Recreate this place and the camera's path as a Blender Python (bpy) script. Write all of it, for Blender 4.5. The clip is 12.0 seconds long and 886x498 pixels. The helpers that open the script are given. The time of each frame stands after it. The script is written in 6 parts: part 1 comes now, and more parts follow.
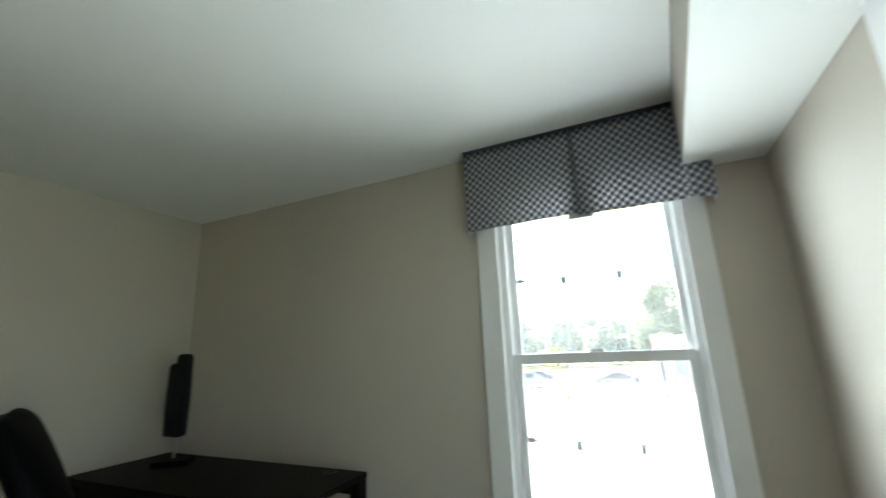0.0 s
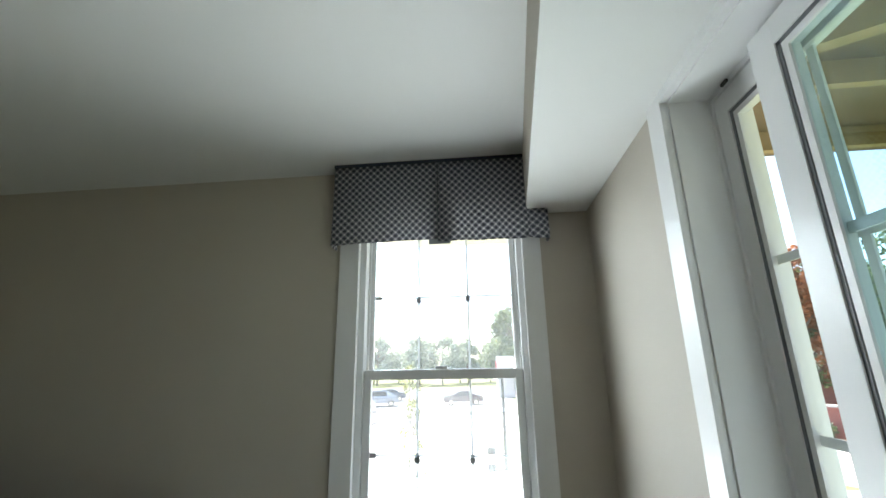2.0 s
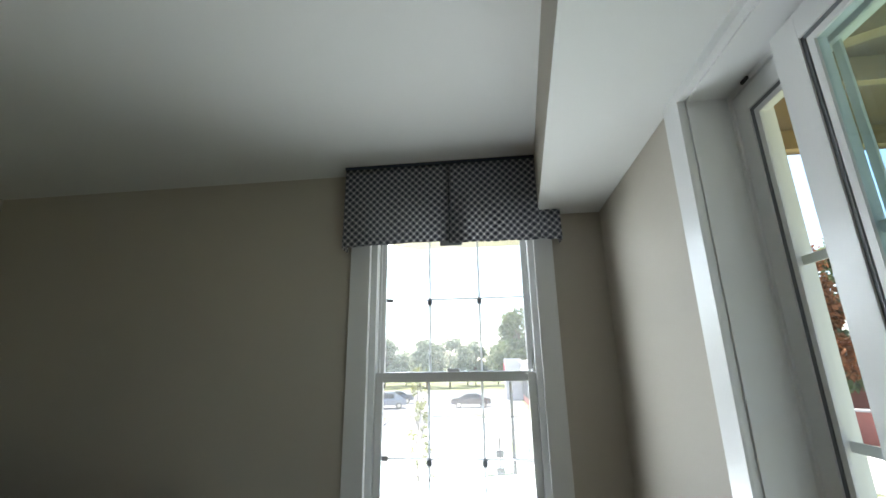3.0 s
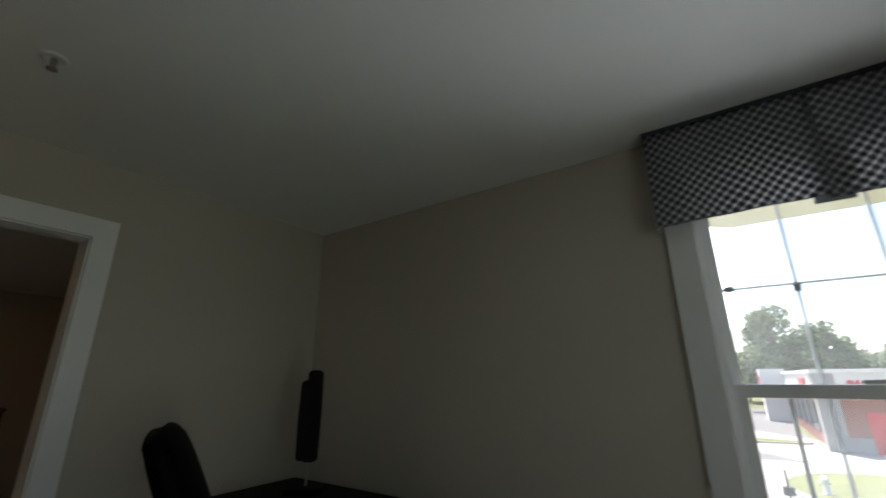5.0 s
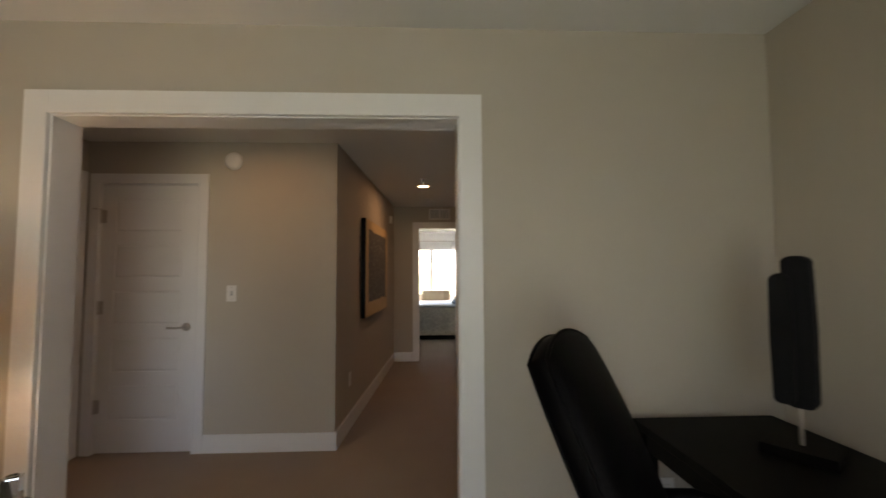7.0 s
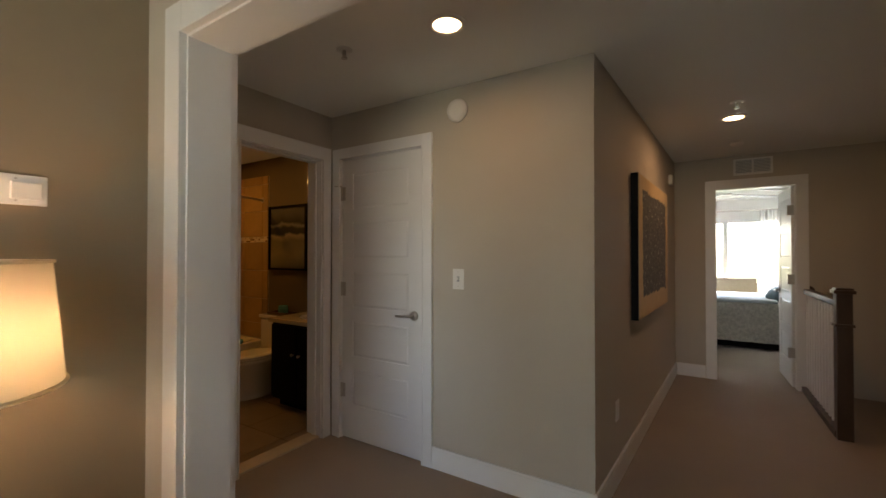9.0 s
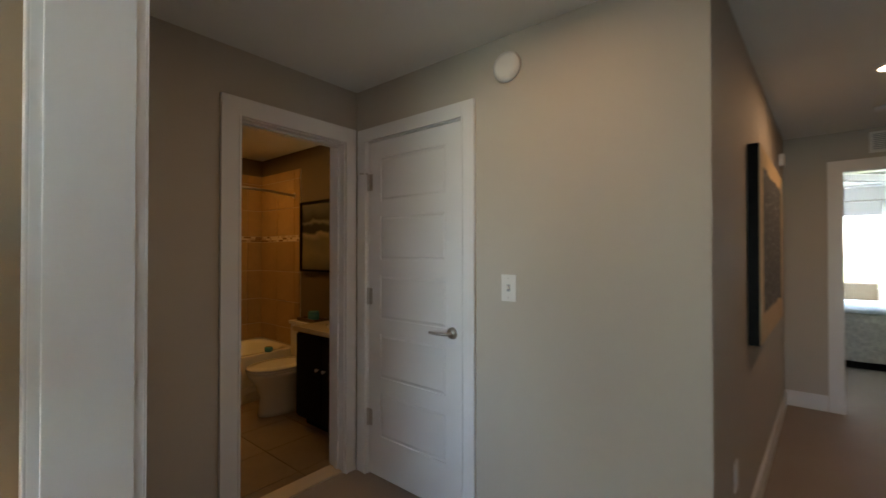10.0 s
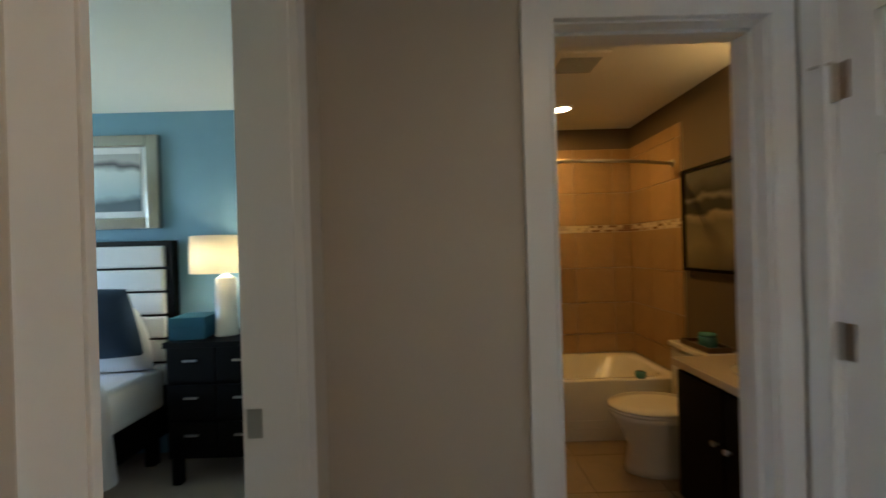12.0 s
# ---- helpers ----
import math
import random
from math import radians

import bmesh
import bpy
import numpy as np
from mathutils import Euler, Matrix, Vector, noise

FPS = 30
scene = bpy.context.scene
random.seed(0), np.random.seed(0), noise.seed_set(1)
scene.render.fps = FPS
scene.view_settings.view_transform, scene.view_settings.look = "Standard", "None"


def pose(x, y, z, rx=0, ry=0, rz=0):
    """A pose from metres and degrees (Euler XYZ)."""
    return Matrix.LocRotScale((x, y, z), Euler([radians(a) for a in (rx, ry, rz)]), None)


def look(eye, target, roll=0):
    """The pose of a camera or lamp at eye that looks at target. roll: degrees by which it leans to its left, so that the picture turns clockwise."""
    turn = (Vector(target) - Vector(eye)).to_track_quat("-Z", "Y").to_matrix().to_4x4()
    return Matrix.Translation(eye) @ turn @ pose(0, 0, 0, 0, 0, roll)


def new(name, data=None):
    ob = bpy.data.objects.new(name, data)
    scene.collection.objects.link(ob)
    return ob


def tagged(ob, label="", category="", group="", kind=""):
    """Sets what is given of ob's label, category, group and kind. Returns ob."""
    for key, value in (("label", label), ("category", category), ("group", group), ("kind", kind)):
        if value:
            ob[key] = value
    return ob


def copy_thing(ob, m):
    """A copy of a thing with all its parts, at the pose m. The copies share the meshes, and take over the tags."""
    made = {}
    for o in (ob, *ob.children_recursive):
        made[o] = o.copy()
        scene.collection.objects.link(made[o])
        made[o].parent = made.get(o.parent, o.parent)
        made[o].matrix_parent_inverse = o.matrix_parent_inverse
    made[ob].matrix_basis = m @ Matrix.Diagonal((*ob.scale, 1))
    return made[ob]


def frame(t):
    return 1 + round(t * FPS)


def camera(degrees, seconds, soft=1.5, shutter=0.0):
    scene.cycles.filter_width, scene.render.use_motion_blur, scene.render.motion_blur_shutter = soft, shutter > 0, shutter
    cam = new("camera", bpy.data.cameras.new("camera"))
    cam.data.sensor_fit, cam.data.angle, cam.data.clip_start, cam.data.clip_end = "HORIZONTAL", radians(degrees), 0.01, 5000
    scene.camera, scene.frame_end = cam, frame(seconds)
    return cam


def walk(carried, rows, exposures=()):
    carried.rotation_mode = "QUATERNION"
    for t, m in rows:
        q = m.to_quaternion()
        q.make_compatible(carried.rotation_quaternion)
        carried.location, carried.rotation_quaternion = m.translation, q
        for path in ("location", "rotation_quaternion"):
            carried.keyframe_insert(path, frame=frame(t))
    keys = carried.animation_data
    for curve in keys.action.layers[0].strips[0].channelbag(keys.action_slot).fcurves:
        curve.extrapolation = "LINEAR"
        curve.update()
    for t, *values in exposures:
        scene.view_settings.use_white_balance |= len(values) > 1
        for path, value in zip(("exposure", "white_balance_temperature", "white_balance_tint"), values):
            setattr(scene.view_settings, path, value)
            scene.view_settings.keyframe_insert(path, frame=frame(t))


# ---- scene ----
cam = camera(94.1, 12.0, shutter=0.3)
PATH = [
    (0, (2.975, -2.02, 1.357), (2.171, -0.25, 1.827), -2.4),
    (0.5, (3.091, -2.049, 1.348), (2.755, -0.142, 1.85), -1.6),
    (1, (3.086, -2.043, 1.36), (2.891, -0.123, 1.883), -1.2),
    (1.5, (3.076, -2.067, 1.345), (2.896, -0.148, 1.876), -1.0),
    (2, (3.014, -2.066, 1.348), (2.827, -0.147, 1.877), -1.0),
    (2.5, (3.001, -2.057, 1.343), (2.784, -0.142, 1.878), -0.9),
    (2.7, (3.007, -2.059, 1.338), (2.789, -0.146, 1.881), -0.9),
    (4.3, (2.73, -2.041, 1.46), (2.181, -0.187, 1.969), -1.2),
    (4.5, (2.677, -1.987, 1.414), (1.934, -0.217, 1.978), -0.7),
    (5, (2.417, -1.94, 1.346), (1.344, -0.361, 1.941), -0.4),
    (5.5, (2.265, -1.793, 1.349), (0.82, -0.501, 1.844), -0.6),
    (6, (2.134, -1.712, 1.319), (0.401, -0.765, 1.637), -0.2),
    (6.5, (1.901, -1.592, 1.326), (-0.016, -1.06, 1.528), 0.1),
    (7, (1.692, -1.485, 1.342), (-0.303, -1.405, 1.459), -0.3),
    (7.5, (1.461, -1.476, 1.327), (-0.496, -1.879, 1.397), -0.2),
    (7.7, (1.348, -1.501, 1.323), (-0.574, -2.049, 1.388), -0.1),
    (9.3, (0.463, -1.788, 1.352), (-1.209, -2.884, 1.375), 0.0),
    (9.5, (0.364, -1.84, 1.349), (-1.301, -2.947, 1.375), 0.0),
    (10, (0.112, -2.004, 1.358), (-1.433, -3.274, 1.377), -0.0),
    (10.5, (-0.099, -2.166, 1.357), (-1.385, -3.698, 1.373), 0.0),
    (11, (-0.286, -2.394, 1.38), (-1.352, -4.086, 1.388), -0.3),
    (11.5, (-0.455, -2.627, 1.393), (-1.098, -4.52, 1.386), -1.5),
    (12, (-0.488, -2.865, 1.373), (-0.493, -4.865, 1.37), -1.6),
]
EXPOSURE = [(0, 2.75), (0.5, 2.55), (1.5, 2.35), (2.7, 1.95), (4.4, 1.45), (5.0, 1.2), (5.5, 1.25), (6.0, 1.9), (6.5, 2.6), (7.0, 3.05), (7.7, 3.25), (9.5, 3.5), (10.5, 3.85), (11.5, 4.1), (12, 4.3)]
WHITE = [(0, 6500, 8), (5.5, 6700, 16), (6.5, 7600, 25), (7.7, 7600, 25), (9.5, 6750, 17), (10.5, 5700, 12), (11.5, 5400, 7), (12, 5350, 5)]   # drifting white balance
walk(cam, [(t, look(eye, target, roll)) for t, eye, target, roll in PATH], [(t, s, *(float(np.interp(t, [w[0] for w in WHITE], [w[k] for w in WHITE])) for k in (1, 2))) for t, s in EXPOSURE])

# ---- world, sun, lamps ----
world = bpy.data.worlds.new("sky")
scene.world = world
world.use_nodes = True
wn = world.node_tree.nodes
sky = wn.new("ShaderNodeTexSky")
sky.sky_type, sky.sun_disc = "NISHITA", False
SUN_ELEV, SUN_AZ = 62.0, -36.0   # azimuth from +y towards +x
sky.sun_elevation, sky.sun_rotation = radians(SUN_ELEV), radians(SUN_AZ)
wn["Background"].inputs["Strength"].default_value = 0.15
world.node_tree.links.new(sky.outputs[0], wn["Background"].inputs["Color"])

sun = new("sun", bpy.data.lights.new("sun", "SUN"))
sun.data.energy, sun.data.angle, sun.data.color = 5.0, radians(0.5), (1.0, 0.95, 0.87)
sv = Vector((math.sin(radians(SUN_AZ)) * math.cos(radians(SUN_ELEV)), math.cos(radians(SUN_AZ)) * math.cos(radians(SUN_ELEV)), math.sin(radians(SUN_ELEV))))
sun.matrix_world = look(sv * 60, (0, 0, 0))


def point_lamp(x, y, z, watts, color, radius=0.04):
    ob = new("bulb_light", bpy.data.lights.new("bulb_light", "POINT"))
    ob.data.energy, ob.data.color, ob.data.shadow_soft_size = watts, color, radius
    ob.location = (x, y, z)
    return ob


def area_lamp(m, w, h, watts, color, shape="RECTANGLE"):
    ob = new("area_light", bpy.data.lights.new("area_light", "AREA"))
    ob.data.shape, ob.data.size, ob.data.size_y = shape, w, h
    ob.data.energy, ob.data.color = watts, color
    ob.matrix_world = m
    return ob


WARM = (1.0, 0.58, 0.29)
AMBER = (1.0, 0.52, 0.21)
SKYC = (0.80, 0.93, 1.0)
# skylight and light thrown up by the sunlit street, at the window openings
for lamp in (area_lamp(look((2.79, 0.36, 0.60), (3.4, -1.5, 1.9)), 0.84, 0.34, 3.0, SKYC),
             area_lamp(look((2.25, 0.62, 1.85), (3.7, -0.75, 1.25)), 0.7, 0.6, 3.2, SKYC),
             area_lamp(look((3.98, -1.78, 0.42), (2.75, -1.55, 2.1)), 1.5, 0.75, 1.6, SKYC)):
    lamp.data.spread = radians(125)
area_lamp(look((-9.40, -1.38, 2.40), (-7.0, -1.38, 1.0)), 1.8, 0.6, 45, SKYC)
# added lamp at an unseen bedroom window, to light the blue wall
area_lamp(look((3.95, -4.6, 1.4), (2.0, -4.6, 1.3)), 1.4, 1.4, 1.4, (0.72, 0.86, 1.0))
for lx, ly, lw in ((-0.95, -2.69, 0.22), (-3.18, -1.52, 0.42)):
    area_lamp(look((lx, ly, 2.355), (lx, ly, 0)), 0.11, 0.11, lw, WARM, "DISK")
area_lamp(look((-1.40, -5.92, 2.355), (-1.40, -5.92, 0)), 0.11, 0.11, 0.42, (1.0, 0.47, 0.06), "DISK")
point_lamp(0.466, -2.985, 1.17, 1.4, (1.0, 0.58, 0.33), 0.035)     # table lamp
point_lamp(0.895, -5.50, 1.345, 0.9, (1.0, 0.72, 0.42), 0.035)   # bedside lamp
point_lamp(-2.0, -4.65, 2.09, 0.06, AMBER, 0.06)             # vanity light


# ---- materials ----
def mat(name, color, rough=0.6, metal=0.0, vary=0.06, scale=6.0, bump=0.0, bscale=60.0, dist=0.002, coat=0.0, sheen=0.0, trans=0.0, emit=0.0, spec=0.5):
    m = bpy.data.materials.new(name)
    m.use_nodes = True
    nt = m.node_tree
    b = nt.nodes["Principled BSDF"]
    b.inputs["Roughness"].default_value, b.inputs["Metallic"].default_value = rough, metal
    b.inputs["Coat Weight"].default_value, b.inputs["Sheen Weight"].default_value = coat, sheen
    b.inputs["Transmission Weight"].default_value = trans
    b.inputs["Specular IOR Level"].default_value = spec
    co = nt.nodes.new("ShaderNodeTexCoord")
    n1, n2 = nt.nodes.new("ShaderNodeTexNoise"), nt.nodes.new("ShaderNodeTexNoise")
    n1.inputs["Scale"].default_value, n2.inputs["Scale"].default_value = scale, bscale
    n1.inputs["Detail"].default_value, n2.inputs["Detail"].default_value = 3, 4
    add = nt.nodes.new("ShaderNodeMath")
    add.operation = "MULTIPLY_ADD"
    add.inputs[1].default_value, add.inputs[2].default_value = 0.6, 0.2
    nt.links.new(n1.outputs["Fac"], add.inputs[0])
    mixf = nt.nodes.new("ShaderNodeMath")
    mixf.operation = "MULTIPLY_ADD"
    mixf.inputs[1].default_value = 0.35
    nt.links.new(n2.outputs["Fac"], mixf.inputs[0])
    nt.links.new(add.outputs[0], mixf.inputs[2])
    ramp = nt.nodes.new("ShaderNodeValToRGB")
    lo, hi = [max(0, c * (1 - vary)) for c in color], [min(1, c * (1 + vary)) for c in color]
    ramp.color_ramp.elements[0].position, ramp.color_ramp.elements[1].position = 0.35, 1.0
    ramp.color_ramp.elements[0].color, ramp.color_ramp.elements[1].color = (*lo, 1), (*hi, 1)
    for n in (n1, n2):
        nt.links.new(co.outputs["Object"], n.inputs["Vector"])
    nt.links.new(mixf.outputs[0], ramp.inputs["Fac"])
    nt.links.new(ramp.outputs["Color"], b.inputs["Base Color"])
    if bump:
        bp = nt.nodes.new("ShaderNodeBump")
        bp.inputs["Strength"].default_value, bp.inputs["Distance"].default_value = bump, dist
        nt.links.new(n2.outputs["Fac"], bp.inputs["Height"])
        nt.links.new(bp.outputs["Normal"], b.inputs["Normal"])
    if emit:
        b.inputs["Emission Color"].default_value = (*color, 1)
        b.inputs["Emission Strength"].default_value = emit
    return m


WALL = mat("wall_paint", (0.50, 0.455, 0.385), 0.7, vary=0.03, scale=1.5, bump=0.15, bscale=220, dist=0.001)
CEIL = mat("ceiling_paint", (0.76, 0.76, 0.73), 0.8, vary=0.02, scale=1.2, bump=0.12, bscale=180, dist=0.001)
ACCENT = mat("accent_paint", (0.27, 0.215, 0.145), 0.65, vary=0.03, scale=1.5, bump=0.15, bscale=220, dist=0.001)
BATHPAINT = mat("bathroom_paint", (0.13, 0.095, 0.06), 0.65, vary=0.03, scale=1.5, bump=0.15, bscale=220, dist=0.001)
TRIM = mat("trim_paint", (0.78, 0.78, 0.77), 0.32, vary=0.02, scale=2, bump=0.05, bscale=90, dist=0.0006)
BLUE = mat("blue_grasscloth", (0.17, 0.30, 0.40), 0.75, vary=0.10, scale=5, bump=0.3, bscale=140)
CARPET = mat("carpet", (0.31, 0.25, 0.195), 0.95, vary=0.12, scale=3, bump=0.7, bscale=400, dist=0.006, sheen=0.2)
GROUT = mat("grout", (0.52, 0.45, 0.36), 0.9, bump=0.3, bscale=200)
BLACKWOOD = mat("espresso_wood", (0.003, 0.0025, 0.002), 0.5, vary=0.3, scale=8, bump=0.05, bscale=60, spec=0.1)
LEATHER = mat("black_leather", (0.002, 0.002, 0.0025), 0.5, vary=0.2, scale=8, bump=0.35, bscale=180, dist=0.001, spec=0.06)
GRASS = mat("grass", (0.14, 0.16, 0.055), 0.9, vary=0.3, scale=0.4, bump=0.6, bscale=15, dist=0.05)
ASPHALT = mat("asphalt", (0.16, 0.16, 0.16), 0.9, vary=0.15, scale=0.3, bump=0.3, bscale=60)
CONCRETE = mat("concrete", (0.42, 0.41, 0.38), 0.9, vary=0.1, scale=0.6, bump=0.3, bscale=40)


# ---- mesh helpers ----
def bm_box(bm, x0, x1, y0, y1, z0, z1, bevel=0.0):
    v = bmesh.ops.create_cube(bm, size=1)["verts"]
    for p in v:
        p.co = Vector(((x0 + x1) / 2 + p.co.x * (x1 - x0), (y0 + y1) / 2 + p.co.y * (y1 - y0), (z0 + z1) / 2 + p.co.z * (z1 - z0)))
    if bevel:
        es = {e for p in v for e in p.link_edges}
        bmesh.ops.bevel(bm, geom=list(es), offset=bevel, segments=2, profile=0.7, affect="EDGES")
    return bm


def box(x0, x1, y0, y1, z0, z1, bevel=0.0):
    return bm_box(bmesh.new(), min(x0, x1), max(x0, x1), min(y0, y1), max(y0, y1), min(z0, z1), max(z0, z1), bevel)


def boxes(*rows, bevel=0.0):
    bm = bmesh.new()
    for r in rows:
        bm_box(bm, *r, bevel=bevel)
    return bm


def to_object(name, bm, material, smooth=False):
    me = bpy.data.meshes.new(name)
    bmesh.ops.recalc_face_normals(bm, faces=bm.faces)
    bm.to_mesh(me)
    bm.free()
    me.materials.append(material)
    if smooth:
        me.shade_smooth()
    return new(name, me)


def part(name, bm, material, parent, label="", smooth=False):
    ob = to_object(name, bm, material, smooth)
    ob.parent = parent
    return tagged(ob, label) if label else ob


def structure(name, bm, material, label, category):
    return tagged(to_object(name, bm, material), label, category, kind="structure")


def thing(name, label, category, group="", m=None):
    ob = new(name)
    ob.empty_display_size = 0.05
    if m is not None:
        ob.matrix_world = m
    return tagged(ob, label, category, group)


# ---- structure ----
CEIL_Z = 2.38
T = 0.13          # wall thickness
EX = 3.56         # east wall, inner face
structure("floor", box(-9.2, 3.9, -7.2, 1.6, -0.25, 0.0), CARPET, "beige cut-pile carpet floor", "floor")
structure("ceiling", box(-9.2, 3.9, -7.2, 1.6, CEIL_Z, CEIL_Z + 0.2), CEIL, "flat off-white painted ceiling", "ceiling")

# office north wall, window hole x 2.36..3.23, z 0.55..2.09
NW = (2.352, 3.234, 0.55, 2.09)
structure("wall_north", boxes((-0.13, NW[0], 0, 0.16, 0, CEIL_Z), (NW[1], EX + 0.16, 0, 0.16, 0, CEIL_Z),
                              (NW[0], NW[1], 0, 0.16, 0, NW[2]), (NW[0], NW[1], 0, 0.16, NW[3], CEIL_Z)), WALL, "beige painted wall with one tall window", "wall")
# office east wall with the glazed double door
ED = (-2.60, -0.970, 2.06)
structure("wall_east", boxes((EX, EX + 0.16, ED[1], 0, 0, CEIL_Z), (EX, EX + 0.16, -3.24, ED[0], 0, CEIL_Z), (EX, EX + 0.16, ED[0], ED[1], ED[2], CEIL_Z)),
          WALL, "beige painted wall around a glazed double door", "wall")


def prism(corners, z0, z1):
    """An upright block over a plan outline."""
    bm = bmesh.new()
    low, top = [[bm.verts.new((x, y, z)) for x, y in corners] for z in (z0, z1)]
    bm.faces.new(low)
    bm.faces.new(top)
    n = len(corners)
    for k in range(n):
        bm.faces.new((low[k], low[(k + 1) % n], top[(k + 1) % n], top[k]))
    return bm


# the boxed soffit widens towards the south
SOFFIT = [(3.250, -0.002), (EX - 0.002, -0.002), (EX - 0.002, -3.24), (3.035, -3.24)]
structure("wall_soffit", prism(SOFFIT, 2.093, CEIL_Z - 0.001), WALL, "beige painted side of the boxed soffit", "soffit")
structure("ceiling_soffit", prism(SOFFIT, 2.087, 2.0929), CEIL, "off-white painted underside of the soffit", "soffit")
structure("wall_south", box(0, 3.9, -3.24 - T, -3.24, 0, CEIL_Z), ACCENT, "dark taupe painted accent wall", "wall")
# wall between office/bedroom and hall
OP = (-3.004, -1.340, 2.0)
BD = (-3.872, -3.256, 2.045)
structure("wall_west", boxes((-T, 0, OP[1], 0, 0, CEIL_Z), (-T, 0, OP[0], OP[1], OP[2], CEIL_Z), (-T, 0, BD[1], OP[0], 0, CEIL_Z),
                             (-T, 0, BD[0], BD[1], BD[2], CEIL_Z), (-T, 0, -7.0, BD[0], 0, CEIL_Z)), WALL, "beige painted wall with a wide cased opening", "wall")
# hall
HX, HY, BY = -1.57, -2.19, -4.10
BDR = (-1.485, -0.825, 2.048)      # bathroom door
structure("wall_bath", boxes((HX - T, BDR[0], BY - T, BY, 0, CEIL_Z), (BDR[1], -T, BY - T, BY, 0, CEIL_Z), (BDR[0], BDR[1], BY - T, BY, BDR[2], CEIL_Z)),
          WALL, "beige painted wall around the bathroom doorway", "wall")
CD = (-4.00, -3.245, 2.055)     # closet door
structure("wall_closet", boxes((HX - T, HX, CD[1], HY, 0, CEIL_Z), (HX - T, HX, BY, CD[0], 0, CEIL_Z), (HX - T, HX, CD[0], CD[1], CD[2], CEIL_Z)),
          WALL, "greige painted wall beside a closet door", "wall")
FX = -4.72
HALL_TURN = Matrix.Translation((HX, HY, 0)) @ pose(0, 0, 0, 0, 0, -3.6) @ Matrix.Translation((-HX, -HY, 0))   # this wall runs out of square
hall_wall = box(FX - 0.02, HX - 0.001, HY - T, HY, 0, CEIL_Z)
bmesh.ops.transform(hall_wall, matrix=HALL_TURN, verts=hall_wall.verts)
structure("wall_hall", hall_wall, WALL, "beige painted hall wall with a framed canvas", "wall")
FD = (-1.615, -0.93, 2.05)
structure("wall_far", boxes((FX - T, FX, HY, FD[0], 0, CEIL_Z), (FX - T, FX, FD[1], -0.745, 0, CEIL_Z), (FX - T, FX, FD[0], FD[1], FD[2], CEIL_Z)),
          WALL, "beige painted wall around the far bedroom doorway", "wall")
structure("wall_stair_north", box(FX - T, -T, 0.16, 0.29, -2.8, CEIL_Z), WALL, "shadowed stairwell wall", "wall")
structure("wall_stair_west", box(FX - T, FX, -0.745, 0.16, -2.8, CEIL_Z), WALL, "shadowed stairwell end wall", "wall")
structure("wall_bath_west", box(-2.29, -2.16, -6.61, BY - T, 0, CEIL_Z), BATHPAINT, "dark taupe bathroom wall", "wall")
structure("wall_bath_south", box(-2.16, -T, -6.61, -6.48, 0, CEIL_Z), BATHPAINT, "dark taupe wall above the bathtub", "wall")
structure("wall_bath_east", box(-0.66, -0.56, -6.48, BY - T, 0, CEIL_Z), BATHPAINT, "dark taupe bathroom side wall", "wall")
structure("wall_blue", box(0, 3.9, -5.88, -5.75, 0, CEIL_Z), BLUE, "blue grasscloth papered bedroom wall", "wall")
# out of view; its window opening is added to hold the bedroom lamp
structure("wall_bedroom_east", boxes((3.9, 4.03, -5.88, -5.3, 0, CEIL_Z), (3.9, 4.03, -3.9, -3.24, 0, CEIL_Z), (3.9, 4.03, -5.3, -3.9, 0, 0.7), (3.9, 4.03, -5.3, -3.9, 2.1, CEIL_Z)),
          WALL, "unseen beige bedroom wall with an added window opening", "wall")
FW = (-2.3, -0.45, 0.75, 2.0)     # far bedroom window
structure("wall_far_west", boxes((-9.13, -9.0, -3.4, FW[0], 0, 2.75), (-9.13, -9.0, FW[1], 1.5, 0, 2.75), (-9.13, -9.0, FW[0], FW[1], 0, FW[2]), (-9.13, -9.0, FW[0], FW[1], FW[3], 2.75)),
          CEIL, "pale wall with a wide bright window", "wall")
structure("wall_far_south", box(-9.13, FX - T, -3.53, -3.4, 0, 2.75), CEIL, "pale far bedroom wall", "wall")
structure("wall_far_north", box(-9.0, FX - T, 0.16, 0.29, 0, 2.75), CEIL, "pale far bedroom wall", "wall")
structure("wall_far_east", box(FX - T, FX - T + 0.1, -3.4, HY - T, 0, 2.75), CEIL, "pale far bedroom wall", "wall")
structure("wall_closet_back", box(HX - T - 0.75, HX - T - 0.65, BY, HY - T, 0, CEIL_Z), WALL, "plain closet back wall", "wall")

J = 0.015


